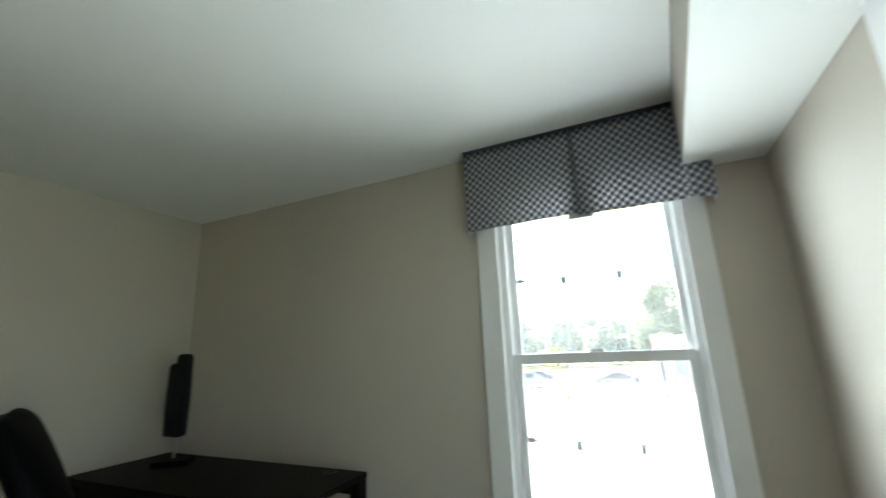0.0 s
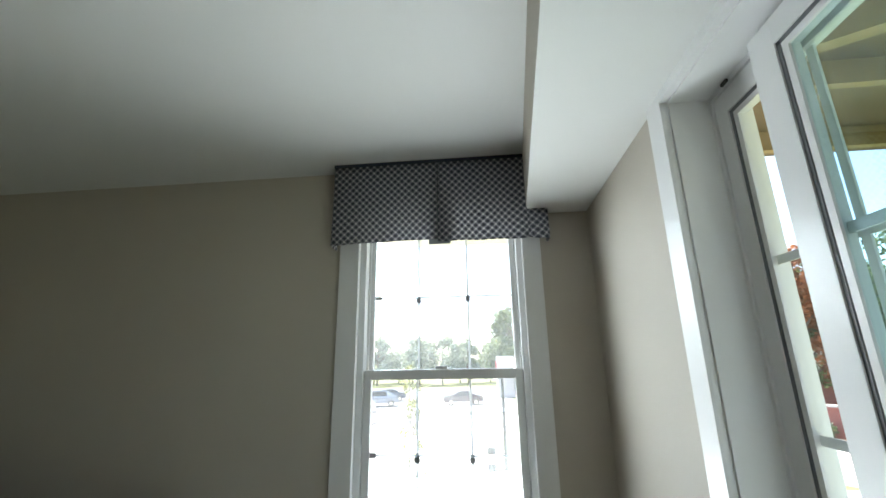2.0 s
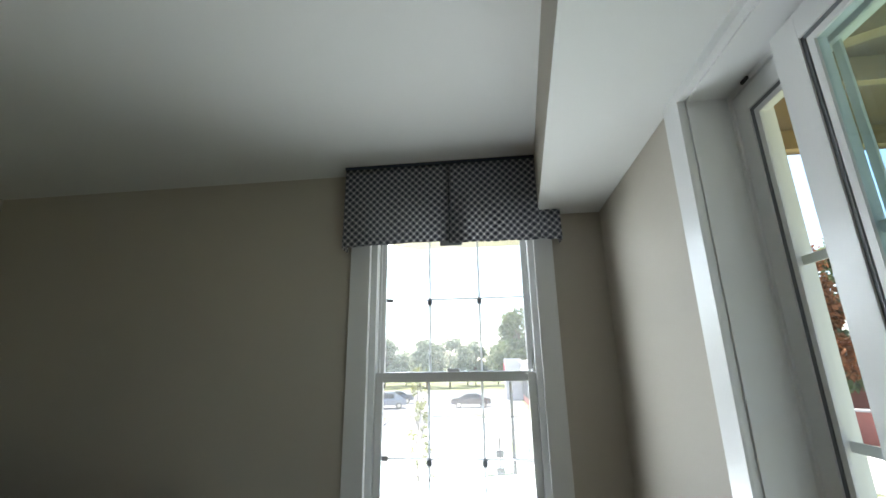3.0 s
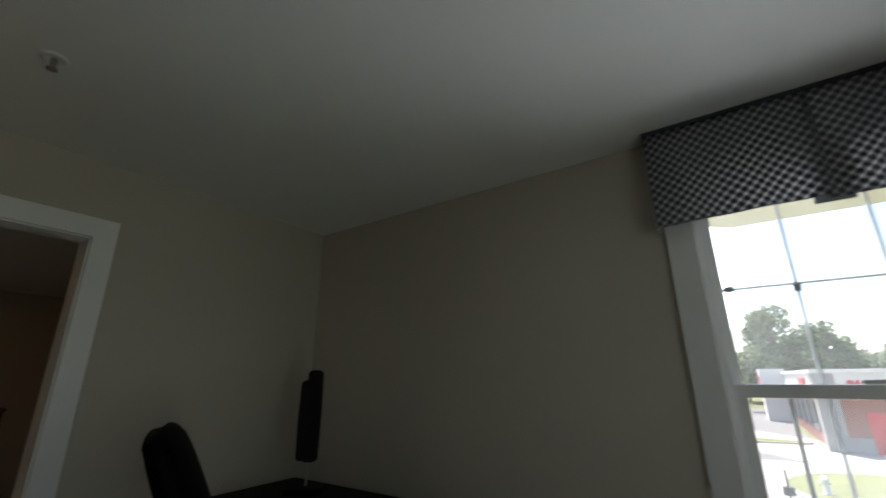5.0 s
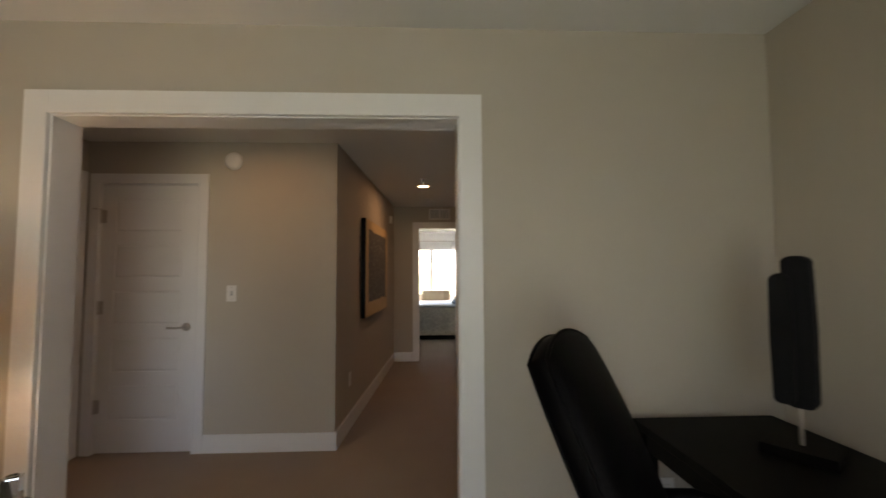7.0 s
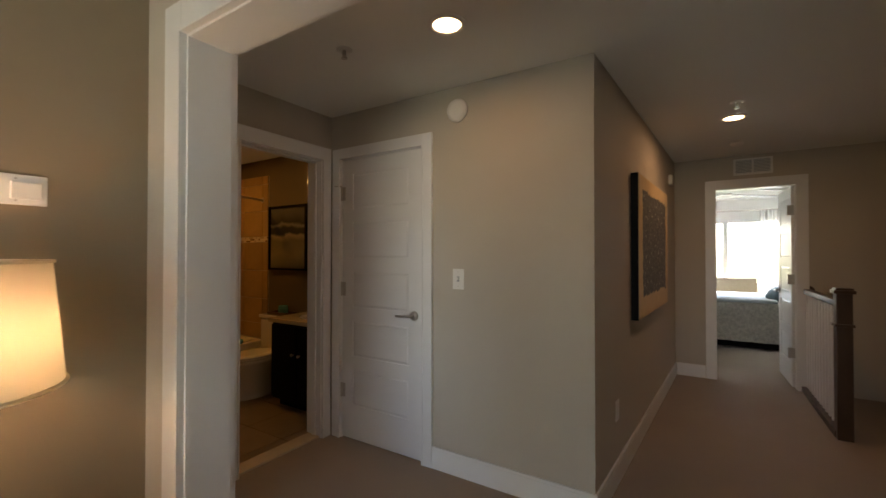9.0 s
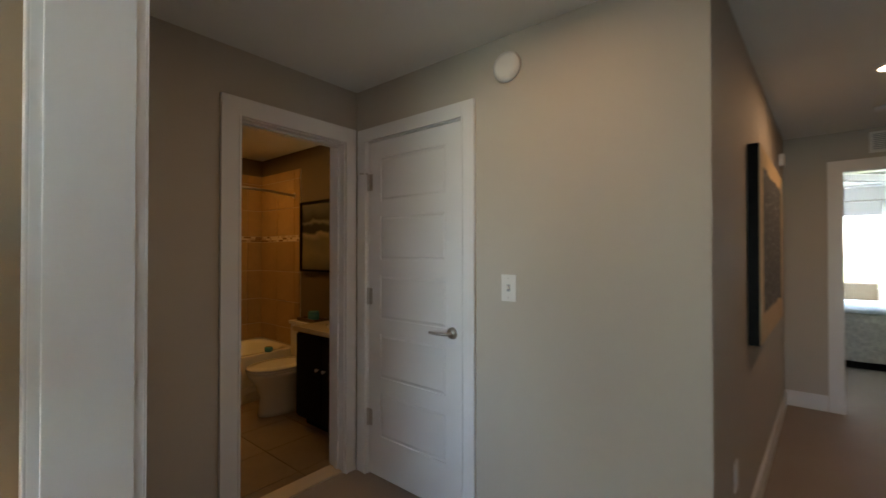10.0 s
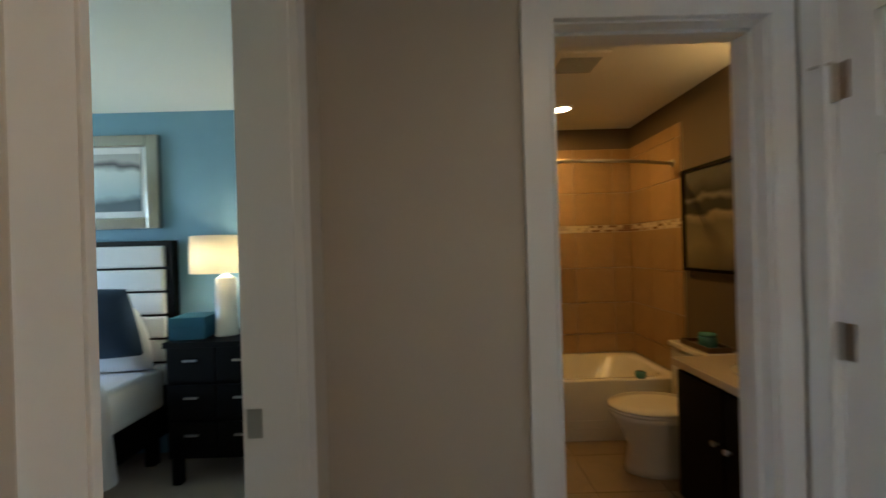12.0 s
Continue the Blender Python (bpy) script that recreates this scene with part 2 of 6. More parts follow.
def frame_x(name, y0, y1, top, xf, xb, case=0.095, sides=("f", "b"), bottom=None, label="white painted door casing and jamb", head_extra=0.0, case_b=None):
    """Jamb liner and flat casing round an opening in a wall whose faces are at xf (front, larger) and xb."""
    z0 = 0.0 if bottom is None else bottom
    rows = [(xb - 0.002, xf + 0.002, y1, y1 + J - 0.001, z0, top + J - 0.001), (xb - 0.002, xf + 0.002, y0 - J + 0.001, y0, z0, top + J - 0.001), (xb - 0.002, xf + 0.002, y0, y1, top, top + J - 0.001)]
    for s in sides:
        lo, hi = (xf, xf + 0.019) if s == "f" else (xb - 0.019, xb)
        r = 0.006
        case = case_b if s == "b" and case_b else case
        rows += [(lo, hi, y1 + r, y1 + r + case, z0, top + r + case + head_extra), (lo, hi, y0 - r - case, y0 - r, z0, top + r + case + head_extra), (lo, hi, y0 - r, y1 + r, top + r, top + r + case + head_extra)]
        lo2, hi2 = (xf + 0.0185, xf + 0.024) if s == "f" else (xb - 0.024, xb - 0.0185)
        rows += [(lo2, hi2, y1 + r, y1 + r + 0.012, z0, top + r + 0.012), (lo2, hi2, y0 - r - 0.012, y0 - r, z0, top + r + 0.012), (lo2, hi2, y0 - r, y1 + r, top + r, top + r + 0.012)]
    return structure(name, boxes(*rows, bevel=0.002), TRIM, label, "door casing")


def frame_y(name, x0, x1, top, yf, yb, case=0.095, sides=("f", "b"), case_lo=None, label="white painted door casing and jamb"):
    rows = [(x1, x1 + J - 0.001, yb - 0.002, yf + 0.002, 0, top + J - 0.001), (x0 - J + 0.001, x0, yb - 0.002, yf + 0.002, 0, top + J - 0.001), (x0, x1, yb - 0.002, yf + 0.002, top, top + J - 0.001)]
    cl = case if case_lo is None else case_lo
    r = 0.006
    for s in sides:
        lo, hi = (yf, yf + 0.019) if s == "f" else (yb - 0.019, yb)
        rows += [(x1 + r, x1 + r + case, lo, hi, 0, top + r + case), (x0 - r - cl, x0 - r, lo, hi, 0, top + r + case), (x0 - r, x1 + r, lo, hi, top + r, top + r + case)]
        lo, hi = (yf + 0.0185, yf + 0.024) if s == "f" else (yb - 0.024, yb - 0.0185)
        rows += [(x1 + r, x1 + r + 0.012, lo, hi, 0, top + r + 0.012), (x0 - r - 0.012, x0 - r, lo, hi, 0, top + r + 0.012), (x0 - r, x1 + r, lo, hi, top + r, top + r + 0.012)]
    # door stop
    ym = (yf + yb) / 2
    rows += [(x1 - 0.011, x1, ym - 0.018, ym + 0.018, 0, top), (x0, x0 + 0.011, ym - 0.018, ym + 0.018, 0, top), (x0, x1, ym - 0.018, ym + 0.018, top - 0.011, top)]
    return structure(name, boxes(*rows, bevel=0.002), TRIM, label, "door casing")


frame_x("trim_opening", OP[0] + J, OP[1] - J, OP[2] - J, 0.0, -T, case_b=0.062)
frame_x("trim_bedroom_door", BD[0] + J, BD[1] - J, BD[2] - J, 0.0, -T, case=0.075, sides=("b",))
frame_y("trim_bath_door", BDR[0] + J, BDR[1] - J, BDR[2] - J, BY, BY - T, case_lo=0.075)
frame_x("trim_closet_door", CD[0] + J, CD[1] - J, CD[2] - J, HX, HX - T, case=0.078, sides=("f",))
frame_x("trim_far_door", FD[0] + J, FD[1] - J, FD[2] - J, FX, FX - T)
frame_x("trim_glazed_door", ED[0] + 0.03, ED[1] - J, ED[2] - J, EX + 0.16, EX, case=0.10, sides=("b",), label="white painted casing and deep reveal")


def base(name, x0, x1, y0, y1, turn=None):
    bm = boxes((x0, x1, y0, y1, 0, 0.118), bevel=0.0)
    dx, dy = (x1 - x0), (y1 - y0)
    if dx > dy:
        m = 0.3 * dy
        bm_box(bm, x0, x1, y0 + m * 0.5, y1 - m * 0.5, 0.118, 0.135)
    else:
        m = 0.3 * dx
        bm_box(bm, x0 + m * 0.5, x1 - m * 0.5, y0, y1, 0.118, 0.135)
    if turn is not None:
        bmesh.ops.transform(bm, matrix=turn, verts=bm.verts)
    structure(name, bm, TRIM, "white painted baseboard along the wall", "baseboard")


B = 0.016
base("baseboard_office_west_a", 0, B, OP[1] + 0.09, 0)
base("baseboard_office_west_b", 0, B, -3.24, OP[0] - 0.09)
base("baseboard_office_north", B, EX, -B, 0)
base("baseboard_office_south", B, EX, -3.24, -3.24 + B)
base("baseboard_closet", HX, HX + B, CD[1] + 0.07, HY + B)
base("baseboard_hall", FX + 0.01, HX, HY, HY + B, HALL_TURN)
base("baseboard_far_a", FX, FX + B, HY + 0.215, FD[0] - 0.09)
base("baseboard_far_b", FX, FX + B, FD[1] + 0.09, -0.76)
base("baseboard_bath", BDR[1] + 0.09, -T, BY, BY + B)
base("baseboard_hall_east", -T - B, -T, BD[1] + 0.066, OP[0] - 0.09)

# ---- doors ----
CHROME = mat("brushed_nickel", (0.52, 0.49, 0.45), 0.28, 1.0, vary=0.05, scale=20)
SILVER = mat("polished_silver", (0.34, 0.32, 0.28), 0.22, 1.0, vary=0.05, scale=15)
DARKMETAL = mat("dark_metal", (0.05, 0.048, 0.045), 0.4, 0.8, vary=0.1, scale=15)
WHITEPLASTIC = mat("white_plastic", (0.75, 0.74, 0.71), 0.35, vary=0.02, scale=5)
GREYPLASTIC = mat("grey_plastic", (0.34, 0.36, 0.37), 0.45, vary=0.05, scale=10)
CERAMIC = mat("glazed_ceramic", (0.58, 0.51, 0.41), 0.10, vary=0.03, scale=6, coat=0.5)
PORCELAIN = mat("white_porcelain", (0.74, 0.71, 0.65), 0.12, vary=0.02, scale=5, coat=0.4)


def glass_mat(name, tint=(1, 1, 1), rough=0.0):
    m = bpy.data.materials.new(name)
    m.use_nodes = True
    b = m.node_tree.nodes["Principled BSDF"]
    b.inputs["Base Color"].default_value = (*tint, 1)
    b.inputs["Roughness"].default_value = rough
    b.inputs["Transmission Weight"].default_value = 1.0
    b.inputs["IOR"].default_value = 1.45
    return m


GLASS = glass_mat("window_glass")


def veiled_glass_mat(name, veil):
    """Clear glass with the window's glare haze put in as a scattering film."""
    m = glass_mat(name)
    nt = m.node_tree
    film, mx, nz, mr = nt.nodes.new("ShaderNodeBsdfTranslucent"), nt.nodes.new("ShaderNodeMixShader"), nt.nodes.new("ShaderNodeTexNoise"), nt.nodes.new("ShaderNodeMapRange")
    film.inputs["Color"].default_value = (0.9, 0.9, 0.88, 1)
    nz.inputs["Scale"].default_value, nz.inputs["Detail"].default_value = 5, 5
    mr.inputs["To Min"].default_value, mr.inputs["To Max"].default_value = veil * 0.7, veil * 1.3
    nt.links.new(nz.outputs["Fac"], mr.inputs["Value"])
    nt.links.new(mr.outputs["Result"], mx.inputs[0])
    nt.links.new(nt.nodes["Principled BSDF"].outputs[0], mx.inputs[1])
    nt.links.new(film.outputs[0], mx.inputs[2])
    nt.links.new(mx.outputs[0], nt.nodes["Material Output"].inputs["Surface"])
    return m


GLASS_VEILED = veiled_glass_mat("veiled_window_glass", 0.065)
GLASS_TINT = glass_mat("low_e_glass", (0.62, 0.80, 0.82))


def cyl(bm, p0, p1, r0, r1=None, seg=16, caps=True):
    p0, p1 = Vector(p0), Vector(p1)
    d = p1 - p0
    m = Matrix.Translation((p0 + p1) / 2) @ d.to_track_quat("Z", "Y").to_matrix().to_4x4()
    bmesh.ops.create_cone(bm, cap_ends=caps, segments=seg, radius1=r0, radius2=r0 if r1 is None else r1, depth=d.length, matrix=m)
    return bm


def tube(points, r, seg=10):
    bm = bmesh.new()
    rings = []
    pts = [Vector(p) for p in points]
    for i, p in enumerate(pts):
        d = (pts[min(i + 1, len(pts) - 1)] - pts[max(i - 1, 0)]).normalized()
        q = d.to_track_quat("Z", "Y").to_matrix()
        rings.append([bm.verts.new(p + q @ Vector((r * math.cos(a), r * math.sin(a), 0))) for a in [2 * math.pi * k / seg for k in range(seg)]])
    for a, b in zip(rings, rings[1:]):
        for k in range(seg):
            bm.faces.new((a[k], a[(k + 1) % seg], b[(k + 1) % seg], b[k]))
    bm.faces.new(rings[0])
    bm.faces.new(rings[-1])
    return bm


def lathe(profile, seg=40, cx=0.0, cy=0.0, sx=1.0, sy=1.0, close=True):
    """Turned shape from (radius, height) pairs."""
    bm = bmesh.new()
    rings = []
    for r, z in profile:
        rings.append([bm.verts.new((cx + sx * r * math.cos(2 * math.pi * k / seg), cy + sy * r * math.sin(2 * math.pi * k / seg), z)) for k in range(seg)])
    for a, b in zip(rings, rings[1:]):
        for k in range(seg):
            bm.faces.new((a[k], a[(k + 1) % seg], b[(k + 1) % seg], b[k]))
    if close:
        bm.faces.new(rings[0])
        bm.faces.new(rings[-1])
    return bm


def move(bm, m):
    bmesh.ops.transform(bm, matrix=m, verts=bm.verts)
    return bm


def panel_door(name, m, width, height, label, handle_side=1, swing_hinges=True):
    """A five-panel door; local x runs from the hinge to the latch, y is its face, z up."""
    d = tagged(new(name), label, "door", kind="structure")
    th, st = 0.036, 0.105
    ph, rail = 0.262, 0.092
    zs = [height - 0.105 - ph - i * (ph + rail) for i in range(5)]
    rows = [(0, width, -th / 2 + 0.007, th / 2 - 0.007, 0.001, height - 0.001)]
    for s in (-1, 1):
        a, b = (th / 2 - 0.007, th / 2) if s > 0 else (-th / 2, -th / 2 + 0.007)
        rows += [(0, st, a, b, 0, height), (width - st, width, a, b, 0, height)]
        edges = [height] + [e for z in zs for e in (z + ph, z)] + [0]
        for top, bot in zip(edges[0::2], edges[1::2]):
            rows.append((st, width - st, a, b, bot, top))
    part("leaf", boxes(*rows), TRIM, d)
    for z in zs:
        for s in (-1, 1):
            bm = bmesh.new()
            y0 = s * (th / 2 - 0.007)
            vs = [[bm.verts.new((x, y0 + s * dy, zz)) for x, zz in ((st + i, z + i), (width - st - i, z + i), (width - st - i, z + ph - i), (st + i, z + ph - i))] for i, dy in ((0.002, 0), (0.010, 0.0005), (0.020, 0.0055))]
            for a, b in zip(vs, vs[1:]):
                for k in range(4):
                    bm.faces.new((a[k], a[(k + 1) % 4], b[(k + 1) % 4], b[k]))
            bm.faces.new(vs[-1])
            part("panel", bm, TRIM, d)
    hx, hz = width - 0.062, 0.93
    for s in (-1, 1):
        h = part("door_handle", cyl(bmesh.new(), (hx, s * th / 2, hz), (hx, s * (th / 2 + 0.012), hz), 0.032, 0.029, 28), CHROME, d, "brushed nickel lever handle", True)
        lv = tube([(hx, s * (th / 2 + 0.01), hz), (hx, s * (th / 2 + 0.045), hz), (hx - 0.012, s * (th / 2 + 0.052), hz), (hx - 0.06, s * (th / 2 + 0.052), hz - 0.004), (hx - 0.118, s * (th / 2 + 0.046), hz - 0.004)], 0.0085, 12)
        part("lever", lv, CHROME, h, smooth=True)
    d.matrix_world = m
    return d


def hinge(x, y, z, rz, parent):
    m = pose(x, y, z, 0, 0, rz)
    bm = boxes((-0.020, 0.020, -0.002, 0.0015, -0.05, 0.05))
    cyl(bm, (0, 0.006, -0.052), (0, 0.006, 0.052), 0.0065, seg=10)
    move(bm, m)
    return part("hinge", bm, CHROME, parent)


cdoor = panel_door("door_1", pose(HX - 0.020, CD[0] + J + 0.003, 0.012, 0, 0, 90), CD[1] - CD[0] - 2 * J - 0.006, 2.025, "white five-panel closet door, shut, with nickel lever")
for hz in (1.78, 1.08, 0.34):
    h = boxes((-0.002, 0.0025, -0.004, 0.034, -0.05, 0.05))
    cyl(h, (0.007, 0, -0.052), (0.007, 0, 0.052), 0.0065, seg=10)
    o = part("hinge", move(h, pose(0.0, -0.019, hz, 0, 0, -90)), CHROME, cdoor)
# spring stop on the upper hinge
part("hinge_pin_stop", tube([(0.0, -0.028, 1.835), (-0.045, -0.055, 1.837)], 0.005), CHROME, cdoor)
fdoor = panel_door("door_2", pose(FX - 0.06, FD[1] - J - 0.005, 0.012, 0, 0, 182), FD[1] - FD[0] - 2 * J - 0.006, 2.02, "white five-panel bedroom door, standing open inwards")
for hz in (1.78, 1.08, 0.34):
    part("hinge", boxes((-0.004, 0.012, -0.012, 0.05, hz - 0.05, hz + 0.05)), CHROME, fdoor, "nickel hinge")

# strike plates
for nm, bmx in (("strike_plate_bedroom", box(-0.045, -0.010, BD[0] + J, BD[0] + J + 0.003, 0.93, 1.0)), ("strike_plate_bath", box(BDR[0] + J, BDR[0] + J + 0.003, BY - 0.09, BY - 0.05, 0.93, 1.0))):
    structure("trim_" + nm, bmx, CHROME, "nickel strike plate in the jamb", "strike plate")
for hz in (1.80, 1.1, 0.3):
    structure("trim_hinge", box(BDR[1] - J - 0.003, BDR[1] - J, BY - 0.09, BY - 0.05, hz - 0.045, hz + 0.045), CHROME, "nickel hinge leaf in the jamb", "hinge")

# ---- north window ----
def glare_vinyl_mat(name, color, through_):
    """Thin white vinyl, made translucent to imitate glare paling the backlit bars."""
    m = mat(name, color, 0.4, vary=0.03, scale=10)
    nt = m.node_tree
    tl_, mx_ = nt.nodes.new("ShaderNodeBsdfTranslucent"), nt.nodes.new("ShaderNodeMixShader")
    tl_.inputs["Color"].default_value = (*color, 1)
    mx_.inputs[0].default_value = through_
    nt.links.new(nt.nodes["Principled BSDF"].outputs[0], mx_.inputs[1])
    nt.links.new(tl_.outputs[0], mx_.inputs[2])
    nt.links.new(mx_.outputs[0], nt.nodes["Material Output"].inputs["Surface"])
    return m


GRILLE = glare_vinyl_mat("grille_white", (0.80, 0.82, 0.83), 0.35)
CLIP = glare_vinyl_mat("clip_grey", (0.42, 0.44, 0.46), 0.35)
win = tagged(new("window_1"), "white double-hung window with thin grilles", "window", kind="structure")
wx0, wx1, wz0, wz1 = NW
part("window_frame", boxes((wx0, wx0 + 0.045, 0.03, 0.14, wz0, wz1), (wx1 - 0.045, wx1, 0.03, 0.14, wz0, wz1), (wx0 + 0.045, wx1 - 0.045, 0.03, 0.14, wz1 - 0.035, wz1), (wx0 + 0.045, wx1 - 0.045, 0.03, 0.14, wz0, wz0 + 0.03),
                           (wx0 + 0.045, wx0 + 0.056, 0.086, 0.10, wz0, wz1), (wx1 - 0.056, wx1 - 0.045, 0.086, 0.10, wz0, wz1), bevel=0.002), TRIM, win)
part("reveal", boxes((wx0, wx0 + 0.012, -0.002, 0.03, wz0, wz1), (wx1 - 0.012, wx1, -0.002, 0.03, wz0, wz1), (wx0 + 0.012, wx1 - 0.012, -0.002, 0.03, wz1 - 0.012, wz1)), TRIM, win)
part("casing", boxes((wx0 - 0.085, wx0 + 0.018, -0.021, -0.002, wz0 - 0.1, wz1 + 0.08), (wx1 - 0.018, wx1 + 0.075, -0.021, -0.002, wz0 - 0.1, wz1 + 0.08), (wx0 + 0.018, wx1 - 0.018, -0.021, -0.002, wz1, wz1 + 0.08), bevel=0.002), TRIM, win)
part("window_sill", box(wx0 - 0.09, wx1 + 0.09, -0.05, 0.03, wz0 - 0.03, wz0, 0.004), TRIM, win)
lx0, lx1 = wx0 + 0.047, wx1 - 0.047


def sash(nm, y0, y1, z0, z1, railb, railt, st):
    s = part(nm, boxes((lx0, lx0 + st, y0, y1, z0, z1), (lx1 - st, lx1, y0, y1, z0, z1), (lx0 + st, lx1 - st, y0, y1, z0, z0 + railb), (lx0 + st, lx1 - st, y0, y1, z1 - railt, z1), bevel=0.003), TRIM, win)
    ym = (y0 + y1) / 2
    g = part("pane", box(lx0 + st - 0.004, lx1 - st + 0.004, ym - 0.002, ym + 0.002, z0 + railb - 0.004, z1 - railt + 0.004), GLASS_VEILED, s)
    g.visible_shadow = False
    return s, ym


low, ly = sash("lower_sash", 0.048, 0.082, 0.58, 1.314, 0.05, 0.047, 0.036)
upp, uy = sash("upper_sash", 0.102, 0.134, 1.27, 2.055, 0.044, 0.035, 0.030)
for s, y, z0, z1, zc in ((low, ly, 0.63, 1.267, 0.919), (upp, uy, 1.314, 2.02, 1.685)):
    for x in (2.666, 2.929):
        part("grille_bar", box(x - 0.0055, x + 0.0055, y + 0.003, y + 0.007, z0, z1), GRILLE, s)
        part("grille_clip", box(x - 0.012, x + 0.012, y - 0.006, y + 0.011, zc - 0.03, zc - 0.005), CLIP, s)
    part("grille_bar", box(lx0 + 0.03, lx1 - 0.03, y + 0.003, y + 0.008, zc - 0.004, zc + 0.004), GRILLE, s)
    part("grille_clip", box(lx0 + 0.034, lx0 + 0.066, y - 0.004, y + 0.009, zc - 0.01, zc + 0.012), CLIP, s)
part("sash_lock", box(2.76, 2.82, 0.05, 0.08, 1.315, 1.33, 0.004), TRIM, low)

# ---- glazed sliding door in the east wall ----
DOORGREY = mat("door_gasket", (0.16, 0.17, 0.18), 0.5, vary=0.1, scale=10)
gd = tagged(new("door_3"), "white glazed sliding door with grilles, partly open", "door", kind="structure")
dy1, dy0, dz1 = -0.985, ED[0] + 0.03, 2.045
part("door_frame", boxes((3.664, 3.77, dy1 - 0.012, dy1, 0, dz1), (3.664, 3.77, dy0, dy0 + 0.04, 0, dz1), (3.664, 3.77, dy0 + 0.04, dy1 - 0.012, dz1 - 0.014, dz1),
                         (3.625, 3.77, dy0 + 0.04, dy1 - 0.012, 0, 0.03)), TRIM, gd)


def glazed_leaf(nm, x0, x1, ya, yb, lab, glazing, st):
    z0, z1 = 0.035, dz1 - 0.016
    lf = part(nm, boxes((x0, x1, yb - st, yb, z0, z1), (x0, x1, ya, ya + st, z0, z1), (x0, x1, ya + st, yb - st, z1 - 0.06, z1), (x0, x1, ya + st, yb - st, z0, z0 + 0.16), bevel=0.002), TRIM, gd, lab)
    g0, g1, h0, h1 = ya + st, yb - st, z0 + 0.16, z1 - 0.06
    xm = (x0 + x1) / 2
    part("gasket", boxes((xm - 0.013, xm + 0.013, g0 - 0.001, g0 + 0.008, h0, h1), (xm - 0.013, xm + 0.013, g1 - 0.008, g1 + 0.001, h0, h1), (xm - 0.013, xm + 0.013, g0, g1, h1 - 0.010, h1 + 0.001)), DOORGREY, lf)
    part("glazing_bead", boxes((xm - 0.0125, x1 - 0.004, g1 - 0.028, g1 - 0.012, h0, h1), (xm - 0.0125, x1 - 0.004, g0 + 0.012, g1 - 0.028, h1 - 0.024, h1 - 0.010)), TRIM, lf)
    p = part("pane", box(xm - 0.0075, xm - 0.0045, g0, g1, h0, h1), glazing, lf)
    p.visible_shadow = False
    for k in (1, 2):
        y = g0 + (g1 - g0) * k / 3
        part("grille_bar", box(xm + 0.001, xm + 0.006, y - 0.009, y + 0.009, h0, h1), GRILLE, lf)
    for k in range(1, 5):
        z = 1.94 - 0.38 * k
        part("grille_bar", box(xm + 0.0005, xm + 0.0065, g0 + 0.01, g1 - 0.01, z - 0.010, z + 0.010), GRILLE, lf)
    return lf


glazed_leaf("fixed_leaf", 3.67, 3.705, -1.86, dy1 - 0.013, "white fixed glazed leaf", GLASS, 0.049)
glazed_leaf("sliding_leaf", 3.63, 3.663, -2.02, -1.22, "white sliding glazed leaf", GLASS_TINT, 0.072)
part("catch", box(3.658, 3.664, -1.085, -1.06, 2.034, 2.042), DARKMETAL, gd)

# ---- valance over the window ----


